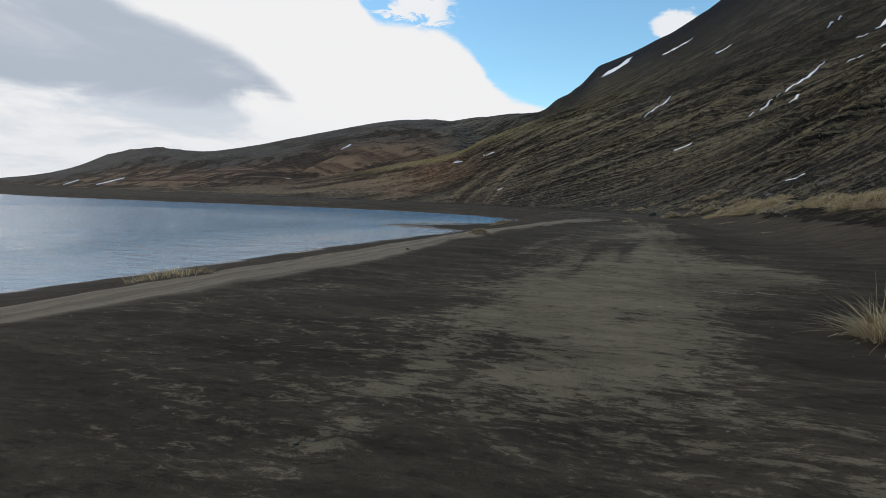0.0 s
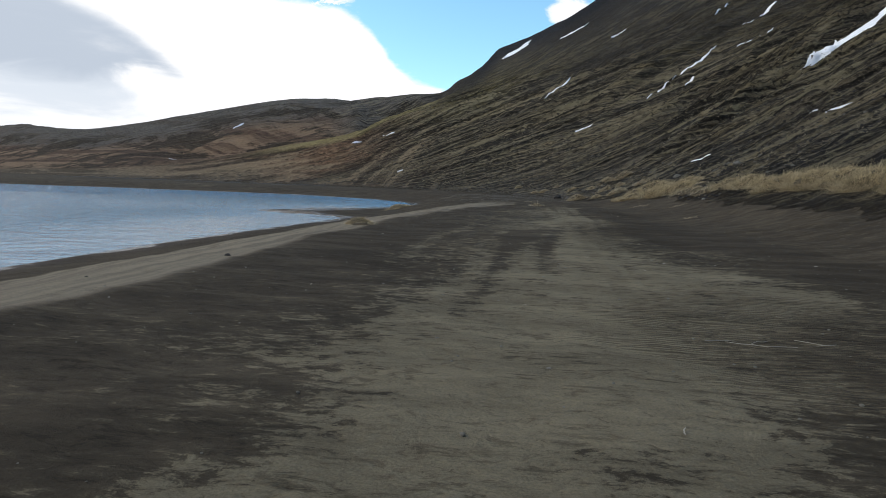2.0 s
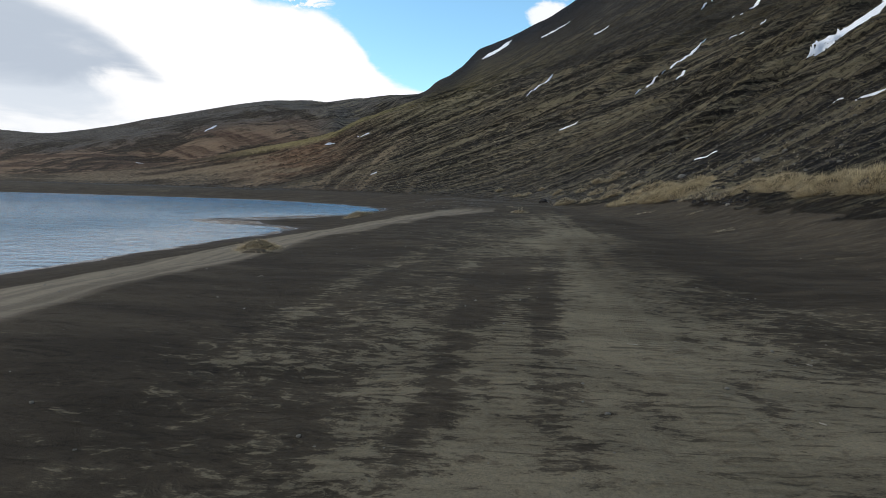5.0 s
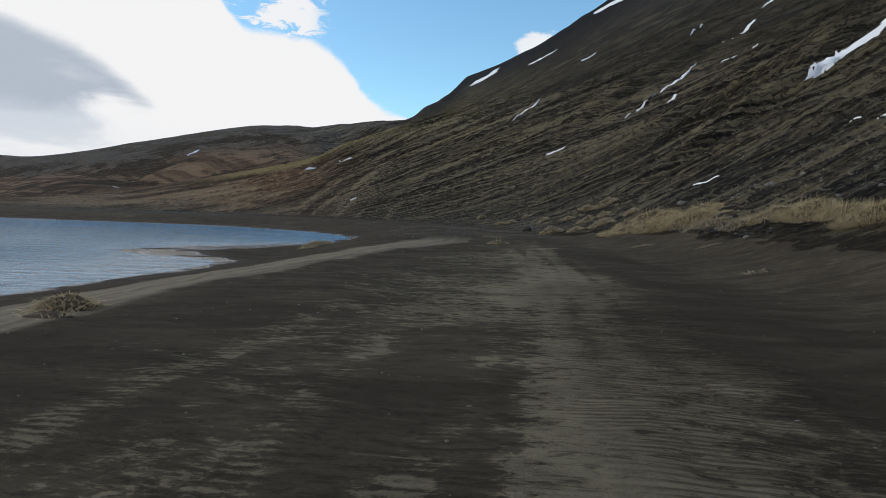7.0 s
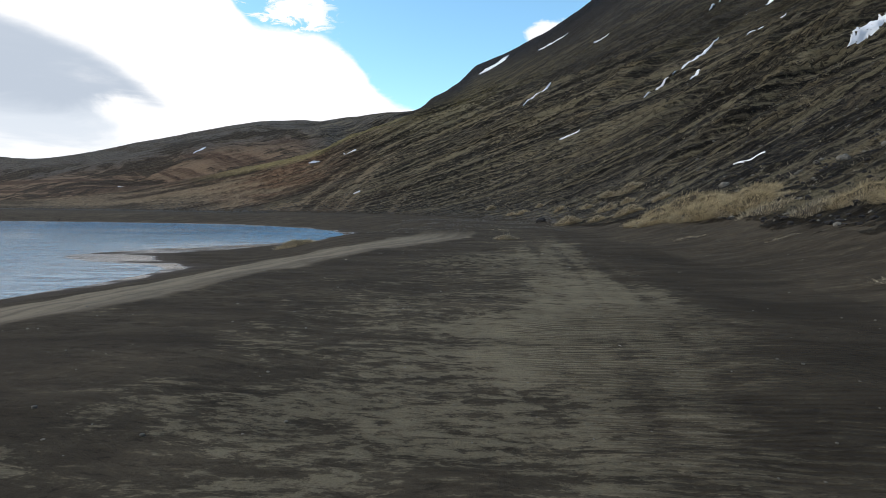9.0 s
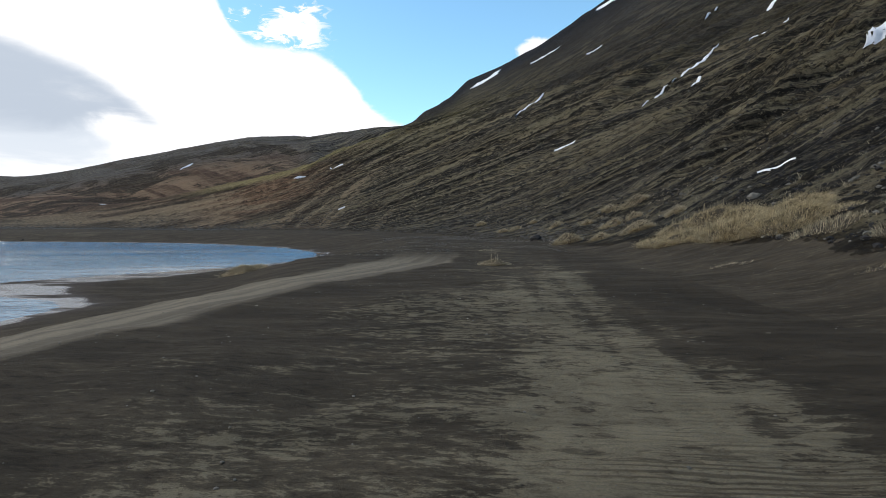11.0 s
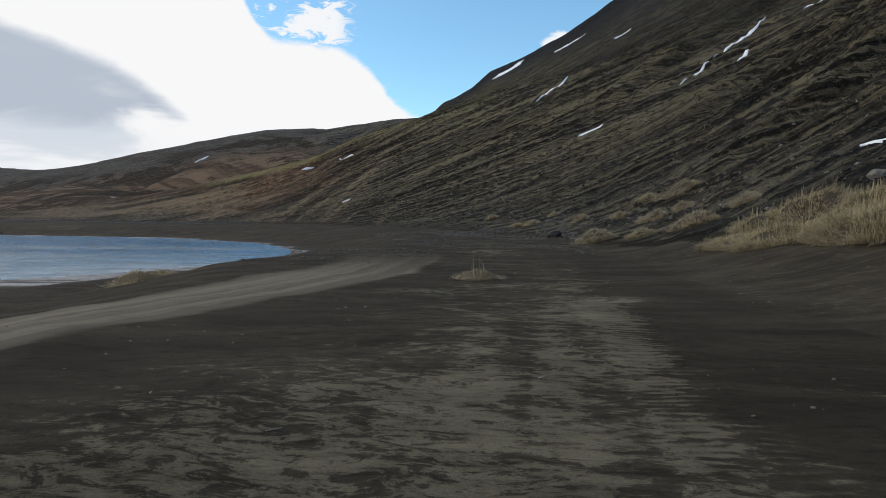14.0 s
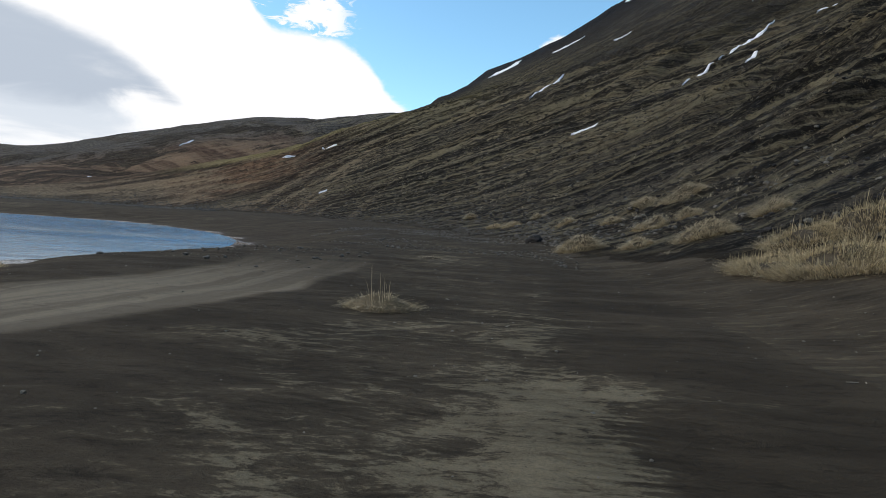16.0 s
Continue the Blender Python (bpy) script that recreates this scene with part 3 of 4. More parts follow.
def land(x, y):
    """Height, and the slope's own measures, at places on the plan."""
    x, y = np.asarray(x, float), np.asarray(y, float)
    s, d = FOOT.along(x, y)
    _, w = SHORE.along(x, y)
    up = np.maximum(d, 0.0)
    steep = np.interp(s, *zip(*STEEP))
    rise = up - 4.0 * (1 - np.exp(-up / 4.0))
    bearing = np.degrees(np.arctan2(x, y - 18))
    above = np.interp(bearing, *zip(*ABOVE))
    hill = steep * np.minimum(rise, 40) + above * np.maximum(rise - 40, 0)
    crest = np.interp(bearing, *zip(*CREST)) + 0.5 * rough(bearing * 0.9, bearing * 0.1, 71, 4)
    # the slope rounds over into the top
    k = 4.0
    top = crest + 0.02 * np.maximum(hill - crest, 0)
    over = np.clip(0.5 + 0.5 * (top - hill) / k, 0, 1)
    hill = top * (1 - over) + hill * over - k * over * (1 - over)
    # gullies and ribs run down the slope
    q = s + 70 * step(215, 241, s) * (1 - np.exp(-up / 45)) + 110 * step(290, 360, s) * (1 - np.exp(-up / 60))
    away = np.hypot(x, y - 18)
    rib = rough(q * 0.16 + 0.4 * rough(d * 0.05, s * 0.02, 5, 2), d * 0.012, 11, 4, 0.6)
    rill = rough(q * 0.80, d * 0.030, 23, 3, 0.6) * step(230, 110, away)
    relief = rib * 0.40 + rill * 0.60
    deep = step(1.5, 22, up) * (0.35 + 0.010 * np.minimum(up, 80)) * (0.45 + 0.55 * step(420, 250, s))
    hill = hill + deep * relief * 1.45
    for mid, lean, start, end, half, cut in ((220.6, 0.20, 8, 62, 0.9, 1.25), (212.2, 0.0, 9, 40, 0.6, 0.8), (252.0, 0.02, 26, 80, 0.8, 1.0), (231.5, 0.1, 16, 70, 0.9, 0.9)):
        off = (s - mid - lean * up + 0.6 * rough(up * 0.12, up * 0 + mid, 57, 3)) / (half + 0.012 * up)
        along = step(start, start + 8, up) * step(end, end - 20, up)
        trench = along * (np.exp(-off ** 2) - 0.55 * np.exp(-((off - 2.0) / 0.9) ** 2) - 0.45 * np.exp(-((off + 1.9) / 0.9) ** 2))
        hill = hill - cut * trench
        relief = relief - 1.3 * trench
    lumps = rough(x * 0.9, y * 0.9, 31, 4, 0.6)
    hill = hill + step(0.5, 6, up) * 0.13 * lumps * (1 + up * 0.01) * step(260, 120, away)
    # a hollow lies behind the shoulder's edge, before the far hill
    share = hill / np.maximum(crest, 5.0)
    past = share - 0.278 - np.maximum((bearing + 19.3) * 0.036, (bearing + 19.3) * 0.009)
    hill = hill + 2.2 * rough(x * 0.035, y * 0.05, 63, 5, 0.55) * step(0.08, 0.25, past) * step(1.0, 0.8, share) * step(-9, -13, bearing) * step(-52, -44, bearing) * step(30, 60, up)
    hill = hill - 8.0 * step(0.0, 0.07, past) * step(0.48, 0.16, past) * step(20, 40, up) * step(-7.6, -10, bearing) * step(-38, -30, bearing)
    mud = 6.0 * np.exp(-((x + 14) / 6.5) ** 2 - ((y - 50.5) / 7.0) ** 2)
    inland = np.maximum(w - mud, 0.12 * np.maximum(w, 0))
    bank = np.where(w > 0, 0.03 * np.minimum(inland, 2.0) + 0.90 * step(0.2, 7.8, inland) + LAKE, LAKE + 0.07 * w)
    firm = step(0, 3, inland)
    flat = bank + 0.045 * rough(x * 0.35, y * 0.35, 41, 3) * firm + 0.018 * rough(x * 1.6, y * 2.4, 43, 3) * firm
    return flat + hill, s, d, w, relief, bearing, q, share


def ground_at(x, y):
    return float(land(np.array([x]), np.array([y]))[0][0])


def spread(stops):
    """Rising values from (start, step) stops; the step changes evenly from stop to stop."""
    out = [stops[0][0]]
    for (a, da), (b, db) in zip(stops[:-1], stops[1:]):
        while out[-1] < b - 1e-6:
            f = (out[-1] - a) / (b - a)
            out.append(out[-1] + da * (1 - f) + db * f)
    return np.array(out)


def surface(name, xs, ys, keep, z, layers, mat):
    """A sheet over the plan's grid with the faces for which keep is true."""
    nx = len(xs)
    j, i = np.nonzero(keep)
    quad = np.stack([j * nx + i, j * nx + i + 1, (j + 1) * nx + i + 1, (j + 1) * nx + i], 1)
    used, quad = np.unique(quad, return_inverse=True)
    quad = quad.reshape(-1, 4)
    gx, gy = np.meshgrid(xs, ys)
    co = np.stack([gx.ravel()[used], gy.ravel()[used], z.ravel()[used]], 1)
    me = bpy.data.meshes.new(name)
    me.vertices.add(len(co))
    me.vertices.foreach_set("co", co.ravel())
    me.loops.add(quad.size)
    me.loops.foreach_set("vertex_index", quad.ravel().astype(np.int32))
    me.polygons.add(len(quad))
    me.polygons.foreach_set("loop_start", np.arange(0, quad.size, 4, dtype=np.int32))
    me.polygons.foreach_set("use_smooth", np.ones(len(quad), bool))
    me.update(calc_edges=True)
    for key, values in layers.items():
        a = me.attributes.new(key, "FLOAT_VECTOR", "POINT")
        a.data.foreach_set("vector", np.stack([v.ravel()[used] for v in values], 1).ravel())
    me.materials.append(mat)
    return new(name, me)


XS = spread([(-1800, 120), (-300, 12), (-60, 2.2), (-18, 0.4), (-8, 0.16), (12, 0.16), (40, 0.45), (110, 1.6), (400, 10), (1800, 110)])
YS = spread([(-400, 40), (-30, 2.0), (-4, 0.3), (2, 0.16), (50, 0.17), (80, 0.3), (135, 0.55), (260, 1.6), (600, 8), (2200, 110)])
GX, GY = np.meshgrid(XS, YS)
Z, S, D, W, R, B, Q, TALL = land(GX, GY)

# dry drift sand: on the drive, thinning out to both sides; the shore track is a smooth grey band
TRACK = Line([(-7.8, -30), (-7.6, -10), (-7.4, 5), (-6.8, 11), (-6.8, 20), (-6.6, 28), (-5.7, 36), (-4.7, 40.5), (-3.6, 44.5), (-3.3, 49), (-4.2, 55), (-6.5, 62), (-10, 71)])
LONG, OFF = TRACK.along(GX, GY)
MID = 0.25 + 0.35 * rough(GY * 0.06, GY * 0.0, 91, 2)
DRY = 0.20 * np.exp(-((GX - MID) / 2.6) ** 2) + 0.31 - 0.30 * step(-3.4, -1.0, D) + 0.26 * rough(GX * 0.20, GY * 0.13, 93, 4) - 0.16 * step(-2.4, -4.0, GX)
# drifts (pale) and swept places (dark): place, half-widths, strength
for px, py, rx, ry, more in ((-0.5, 9.5, 2.0, 5.5, 0.50), (-0.2, 8.1, 0.5, 0.9, -0.3), (2.8, 14.0, 2.6, 2.6, 0.35), (0.6, 18.5, 0.8, 3.4, 0.42), (3.9, 18.0, 1.1, 2.2, 0.38), (-0.6, 20.6, 0.7, 2.6, -0.28), (3.4, 25.0, 2.2, 3.4, -0.40),
                             (1.2, 28.2, 1.9, 1.8, 0.42), (1.7, 31.3, 1.5, 1.7, 0.50), (4.2, 31.0, 1.6, 2.0, -0.25), (0.5, 35.0, 2.8, 1.8, 0.20), (1.5, 40.8, 0.6, 3.6, 0.34), (2.6, 42.0, 0.9, 0.35, 0.40), (2.9, 43.5, 0.9, 0.6, -0.6), (3.6, 39.8, 1.4, 0.8, -0.5),
                             (2.7, 44.9, 0.9, 0.25, 0.38), (-1.4, 43.0, 0.8, 0.3, 0.3), (-6.4, 23.7, 0.9, 0.5, 0.5)):
    DRY += more * np.exp(-((GX - px) / rx) ** 2 - ((GY - py) / ry) ** 2)
DRY -= 0.06 * step(30, 33, GY) + 0.22 * step(37.5, 39.5, GY) * (1 - np.exp(-((GX - 1.5) / 0.9) ** 2)) * step(56, 48, GY)
RUT = np.zeros_like(DRY)
for rut, start, end in ((-3.0, 15, 27), (-1.75, 2, 27), (-0.3, 13, 44), (0.35, 8, 60), (1.2, 20, 62), (1.75, 33, 60)):
    wob = 0.40 * rough(GY * 0.06, GY * 0 + rut * 3.1, 97, 2)
    line = step(start, start + 4, GY) * step(end, end - 6, GY) * np.clip(0.7 + 0.9 * rough(GX * 0.3, GY * 0.12, 113, 3), 0, 1)
    pressed = np.exp(-((GX - MID - rut - wob) / 0.17) ** 4)
    RUT = np.maximum(RUT, line * pressed)
    DRY += line * (0.30 * pressed - 0.22 * np.exp(-((GX - MID - rut - 0.36 - wob) / 0.13) ** 2))
RIPPLED = np.exp(-((GX - 2.0) / 1.9) ** 2 - ((GY - 11.5) / 2.6) ** 2) + np.exp(-((GX - 1.6) / 1.3) ** 2 - ((GY - 22.0) / 4.0) ** 2) + np.exp(-((GX - 2.2) / 2.2) ** 2 - ((GY - 27.6) / 2.4) ** 2) + np.exp(-((GX - 4.2) / 1.8) ** 2 - ((GY - 37.0) / 3.0) ** 2)
CRUSTED = np.exp(-((GX - 1.9) / 1.3) ** 2 - ((GY - 19.4) / 1.6) ** 2) + np.exp(-((GX + 2.6) / 1.4) ** 2 - ((GY - 15.8) / 2.0) ** 2) + np.exp(-((GX + 0.9) / 1.6) ** 2 - ((GY - 35.2) / 2.2) ** 2) + np.exp(-((GX + 3.0) / 1.6) ** 2 - ((GY - 5.0) / 1.8) ** 2) + np.exp(-((GX - 3.4) / 1.4) ** 2 - ((GY - 38.4) / 1.4) ** 2)
DRY += 0.10 * step(72, 95, GY - 0.3 * GX)
BAND = step(1.40, 1.12, np.abs(OFF + 0.3 * rough(GY * 0.3, GX * 0.3, 99, 3))) * step(53, 44, GY)
MUD = 2.6 * np.exp(-((GX + 16.5) / 4.5) ** 2 - ((GY - 49) / 7.5) ** 2)
WET = step(1.5, 0.1, W - MUD + 0.5 * rough(GX * 0.4, GY * 0.4, 95, 3)) * step(-40, -5, W)
CELL = (slice(None, -1), slice(None, -1))
UPHILL = D[CELL] > 0.4
ground = tagged(surface("ground", XS, YS, ~UPHILL, Z, {"mask": (DRY, BAND, WET), "ruts": (RUT, RIPPLED, CRUSTED), "lane": (OFF, LONG, OFF * 0)}, SAND), "dark volcanic sand beach with pale wind-blown drifts and tyre ruts", "ground", kind="structure")
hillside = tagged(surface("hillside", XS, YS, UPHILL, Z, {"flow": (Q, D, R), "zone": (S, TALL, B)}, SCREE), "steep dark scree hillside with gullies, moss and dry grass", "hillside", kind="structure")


def lake():
    xs, ys = spread([(-1800, 100), (-60, 10), (-8, 5)]), spread([(-400, 40), (0, 10), (120, 10), (1100, 100)])
    zz = np.full((len(ys), len(xs)), LAKE)
    return tagged(surface("water", xs, ys, np.ones((len(ys) - 1, len(xs) - 1), bool), zz, {}, WATER), "rippled blue lake water", "lake", kind="structure")


lake()


# ---- helpers for things ----
def part(name, bm, mat, parent=None, label=""):
    me = bpy.data.meshes.new(name)
    bm.to_mesh(me)
    bm.free()
    me.materials.append(mat)
    ob = new(name, me)
    if parent:
        ob.parent = parent
    if label:
        ob["label"] = label
    return ob


def mesh_part(name, verts, faces, mat, parent=None, smooth=False):
    me = bpy.data.meshes.new(name)
    me.from_pydata(verts, [], faces)
    if smooth:
        me.polygons.foreach_set("use_smooth", np.ones(len(me.polygons), bool))
    me.materials.append(mat)
    ob = new(name, me)
    if parent:
        ob.parent = parent
    return ob


def heights(points):
    p = np.array(points, float)
    return land(p[:, 0], p[:, 1])[0]


# ---- snow lying in the gullies ----
def snow_patch(x0, y0, x1, y1, width, seed):
    """A tongue of old snow from one place on the slope to another, with a ragged outline."""
    rng = random.Random(seed)
    dx, dy = x1 - x0, y1 - y0
    long = math.hypot(dx, dy)
    n, m = int(min(max(26, long / 0.35), 80)), 7
    far = math.hypot(x0, y0 - 18)
    lift, px, py = 0.012 + 0.0014 * far, -dy / long, dx / long
    verts = []
    a, b, c = rng.uniform(0, 9), rng.uniform(0, 9), rng.uniform(0.25, 0.75)
    for i in range(n):
        u = i / (n - 1)
        body = (math.sin(math.pi * u) ** 0.6) * (0.55 + 0.5 * math.exp(-((u - c) / 0.3) ** 2))
        ragged = 0.72 + 0.34 * noise.noise((a + u * 7, b, 0)) + 0.22 * noise.noise((a + u * 23, b, 3))
        w = max(width * 0.5 * body * ragged, width * 0.02)
        bend = width * 0.12 * noise.noise((b + u * 4, a, 5))
        for j in range(m):
            v = (j / (m - 1) - 0.5) * 2 * w + bend + 0.06 * width * noise.noise((u * 20, j, a))
            verts.append((x0 + dx * u + px * v, y0 + dy * u + py * v))
    z = heights(verts)
    rows = z.reshape(n, m)
    pad = np.vstack([rows[:1]] * 2 + [rows] + [rows[-1:]] * 2)
    z = np.maximum(np.mean([pad[k:k + n] for k in range(5)], axis=0), rows - 0.02).ravel()
    top = [(x, y, h + (lift + 0.015 if 0 < k % m < m - 1 else -0.04)) for k, ((x, y), h) in enumerate(zip(verts, z))]
    low = [(x, y, h - 0.6 - lift) for (x, y), h in zip(verts, z)]
    faces = [(i * m + j, (i + 1) * m + j, (i + 1) * m + j + 1, i * m + j + 1) for i in range(n - 1) for j in range(m - 1)]
    q = n * m
    for i in range(n - 1):
        for j in (0, m - 1):
            faces.append((i * m + j, (i + 1) * m + j, q + (i + 1) * m + j, q + i * m + j))
    ob = mesh_part("snow_patch", top + low, faces, SNOW, smooth=True)
    return tagged(ob, "long narrow patch of old white snow in a hillside gully" if long > 6 * width else "small patch of old white snow on the scree slope", "snow", group="snow patches")


NEAR_SNOW = ((27.0, 78.7, 46.0, 91.5, 2.9), (18.6, 101.5, 26.8, 111.4, 0.8), (14.5, 97.9, 18.2, 101.4, 0.42), (18.9, 94.9, 21.1, 97.6, 0.7), (27.3, 102.2, 30.9, 103.8, 1.0), (37.2, 124.9, 41.2, 128.8, 1.1), (33.9, 123.0, 36.0, 124.0, 0.9),
             (0.5, 125.8, 5.3, 131.6, 0.8), (4.8, 98.1, 7.2, 98.1, 0.6), (16.7, 51.4, 17.9, 50.5, 0.11), (17.5, 48.4, 19.6, 48.2, 0.14), (11.3, 56.0, 12.3, 54.4, 0.11), (34.4, 143.5, 38.6, 149.2, 0.5),
             (47.4, 143.3, 52.0, 149.0, 1.1))
FAR_SNOW = ((-17.8, 303.6, -6.2, 345.0, 12.0), (6.5, 259.3, 17.3, 260.6, 2.4), (39.2, 328.4, 54.0, 300.0, 12.0), (32.6, 106.3, 33.8, 107.5, 0.5), (17.9, 181.7, 21.9, 184.0, 0.9), (-124.1, 246.9, -123.4, 255.5, 1.5),
            (-97.3, 205.6, -92.4, 202.2, 0.6), (-119.9, 195.0, -113.2, 195.4, 0.65), (-42.5, 143.7, -40.2, 144.1, 0.4), (-35.1, 143.3, -32.4, 143.0, 0.35), (-24.8, 112.7, -23.8, 112.9, 0.3),
            (-355.4, 312.0, -355.7, 324.3, 3.0), (-290.1, 275.5, -278.7, 284.2, 2.2))
for k, row in enumerate(NEAR_SNOW + FAR_SNOW):
    snow_patch(*row, seed=300 + k)


# ---- grass tussocks on small sand mounds ----
def blades(rng, places, low, high, mat, parent, wind=(0.06, -0.05), lean=0.6, width=0.011):
    """Many thin bent blades rooted at places (x, y, z, nx, ny): outward lean along (nx, ny)."""
    verts, faces = [], []
    for x, y, z, nx, ny in places:
        h = rng.uniform(low, high)
        a = rng.uniform(0, math.tau)
        out = rng.uniform(0.1, lean)
        lx, ly = nx * out + wind[0] + 0.75 * min(lean, 1) * math.cos(a) * rng.random(), ny * out + wind[1] + 0.75 * min(lean, 1) * math.sin(a) * rng.random()
        droop = rng.uniform(0.0, 0.5) * lean
        w = width * rng.uniform(0.7, 1.4)
        tx, ty = math.cos(a + 1.3) * w / 2, math.sin(a + 1.3) * w / 2
        k = len(verts)
        for t, f in ((0.0, 1.0), (0.4, 0.9), (0.75, 0.65), (1.0, 0.1)):
            bx, by = x + lx * h * t * (0.6 + 0.6 * t), y + ly * h * t * (0.6 + 0.6 * t)
            bz = z + h * (t - droop * t * t)
            verts += [(bx - tx * f, by - ty * f, bz), (bx + tx * f, by + ty * f, bz)]
        for i in (0, 2, 4):
            faces.append((k + i, k + i + 1, k + i + 3, k + i + 2))
    return tagged(mesh_part("foliage", verts, faces, mat, parent), kind="stuff")


def tussock(x, y, long, wide, high, turn, count, low, tall, mat, label, seed, lean=0.6, tangle=0.0, spikes=0.0, mound_mat=None, width=0.009):
    """A mound of blown sand, overgrown: parts mound, blades and (when asked) a skirt of tangled dead leaves."""
    rng = random.Random(seed)
    base = new("grass_tussock")
    z0 = ground_at(x, y)
    base.location = (x, y, z0)
    ca, sa = math.cos(radians(turn)), math.sin(radians(turn))

    def dome(u, v):
        r = math.hypot(u, v)
        k = 1 + 0.5 * noise.noise((u * long * 0.45 + v, v * 1.7 + seed, 1.3)) + 0.25 * noise.noise((u * 1.7 + seed, v * 1.7, 0.3)) + 0.2 * noise.noise((u * 4 + seed, v * 4, 7))
        return high * max(0.0, (1 - min(r, 1.0) ** 1.8)) * k

    n, rings = 28, 9
    pts = [(0.0, 0.0)] + [(math.cos(math.tau * i / n) * r / rings * 1.12, math.sin(math.tau * i / n) * r / rings * 1.12) for r in range(1, rings + 1) for i in range(n)]
    flat = [(x + ca * u * long / 2 - sa * v * wide / 2, y + sa * u * long / 2 + ca * v * wide / 2) for u, v in pts]
    hs = heights(flat)
    verts = [(px - x, py - y, h - z0 + dome(u, v) - (0.06 if math.hypot(u, v) > 1 else 0.0)) for (u, v), (px, py), h in zip(pts, flat, hs)]
    faces = [(0, 1 + i, 1 + (i + 1) % n) for i in range(n)]
    for r in range(rings - 1):
        for i in range(n):
            a, b = 1 + r * n + i, 1 + r * n + (i + 1) % n
            faces.append((a, a + n, b + n, b))
    mesh_part("mound", verts, faces, mound_mat or MOUND, base, smooth=True)

    def rooted(number, rim):
        spots = []
        while len(spots) < number:
            a, r = rng.uniform(0, math.tau), math.sqrt(rng.random())
            if rim and r < 0.7:
                continue
            u, v = math.cos(a) * r * (1.06 if rim else 1), math.sin(a) * r * (1.06 if rim else 1)
            if noise.noise((u * long * 0.9 + seed, v * wide * 0.9, 2.0)) < -0.42 and not rim:
                continue
            spots.append((u, v))
        flat = [(x + ca * u * long / 2 - sa * v * wide / 2, y + sa * u * long / 2 + ca * v * wide / 2) for u, v in spots]
        hs = heights(flat)
        out = []
        for (u, v), (px, py), h in zip(spots, flat, hs):
            nx, ny = ca * u - sa * v, sa * u + ca * v
            out.append((px - x, py - y, h - z0 + dome(u, v) - 0.02, nx, ny))
        return out

    blades(rng, rooted(count, False), low, tall, mat, base, lean=lean, width=width)
    if tangle:
        skirt = blades(rng, rooted(int(count * tangle), True), low * 0.8, tall * 0.85, GREY_STRAW, base, wind=(0, -0.05), lean=2.4, width=width * 1.3)
        skirt.name = "litter"
    if spikes:
        tips = blades(rng, rooted(int(count * spikes), False), tall * 1.0, tall * 1.7, mat, base, lean=0.25, width=width * 0.9)
        tips.name = "foliage"
    return tagged(base, label, "grass", group="grass tussocks")


DRY_MOUND = plain("dry_mound", (0.11, 0.088, 0.055), (0.21, 0.170, 0.108), 3.0, 0.95, 0.9, 0.04)
MOUND = plain("root_mound", (0.040, 0.031, 0.021), (0.095, 0.075, 0.048), 3.0, 0.95, 0.9, 0.06)
DUNE = "mound overgrown with tall dry straw-yellow dune grass"
for k, (gx, gy, long, wide, h, tall) in enumerate(((4.95, 48.6, 1.8, 1.3, 0.24, 0.30), (5.6, 47.3, 2.4, 1.7, 0.46, 0.34), (6.5, 45.7, 2.8, 2.0, 0.62, 0.38), (7.35, 43.9, 2.5, 1.8, 0.52, 0.36), (7.1, 46.9, 2.4, 1.7, 0.55, 0.36),
                                                    (8.3, 45.3, 2.2, 1.7, 0.48, 0.34), (8.7, 38.9, 1.8, 1.2, 0.22, 0.28), (9.1, 37.2, 2.2, 1.5, 0.30, 0.32), (9.4, 35.6, 1.6, 1.1, 0.24, 0.30),
                                                    (9.5, 33.8, 2.2, 1.5, 0.36, 0.36), (9.9, 32.0, 2.4, 1.7, 0.44, 0.40), (10.3, 30.2, 2.0, 1.5, 0.36, 0.36), (10.4, 28.2, 2.4, 1.8, 0.48, 0.42), (10.8, 26.0, 2.6, 1.9, 0.52, 0.42))):
    gx, gy, h, tall = (gx + 0.50, gy + 0.55, h * 0.62, tall * 0.72) if gy > 42 else (gx + 0.45, gy + 0.2, h * 0.8, tall * 0.8)
    tussock(gx, gy, long, wide, h, -65 + 25 * math.sin(k * 2.3), int(1500 * long * wide), 0.06, tall * 0.85, STRAW, DUNE, 110 + k, lean=2.1, tangle=0.6, spikes=0.05, width=0.008)
tussock(7.4, 49.9, 1.9, 1.4, 0.40, -50, 2000, 0.06, 0.26, STRAW, DUNE, 14, lean=1.9, tangle=0.6, spikes=0.06, width=0.008)
tussock(6.5, 50.6, 1.7, 1.2, 0.26, -50, 2200, 0.06, 0.22, STRAW, DUNE, 15, lean=2.0, tangle=0.6, spikes=0.05, width=0.008)
tussock(8.7, 43.6, 1.4, 0.8, 0.10, -40, 500, 0.06, 0.16, STRAW, "low mound of dry yellow dune grass beside the dune", 5, tangle=0.3)
tussock(7.8, 42.0, 1.6, 0.8, 0.14, -30, 500, 0.10, 0.28, GREY_STRAW, "flattened clump of withered grass on the sand", 6, tangle=0.4)
tussock(8.3, 39.6, 1.5, 0.7, 0.12, -20, 400, 0.10, 0.25, GREY_STRAW, "flattened clump of withered grass on the sand", 7, tangle=0.4)
tussock(2.80, 7.8, 0.8, 0.7, 0.16, 20, 650, 0.18, 0.45, STRAW, "spiky tussock of pale dry grass on dark sand", 8, lean=1.7, tangle=0.5, spikes=0.08)
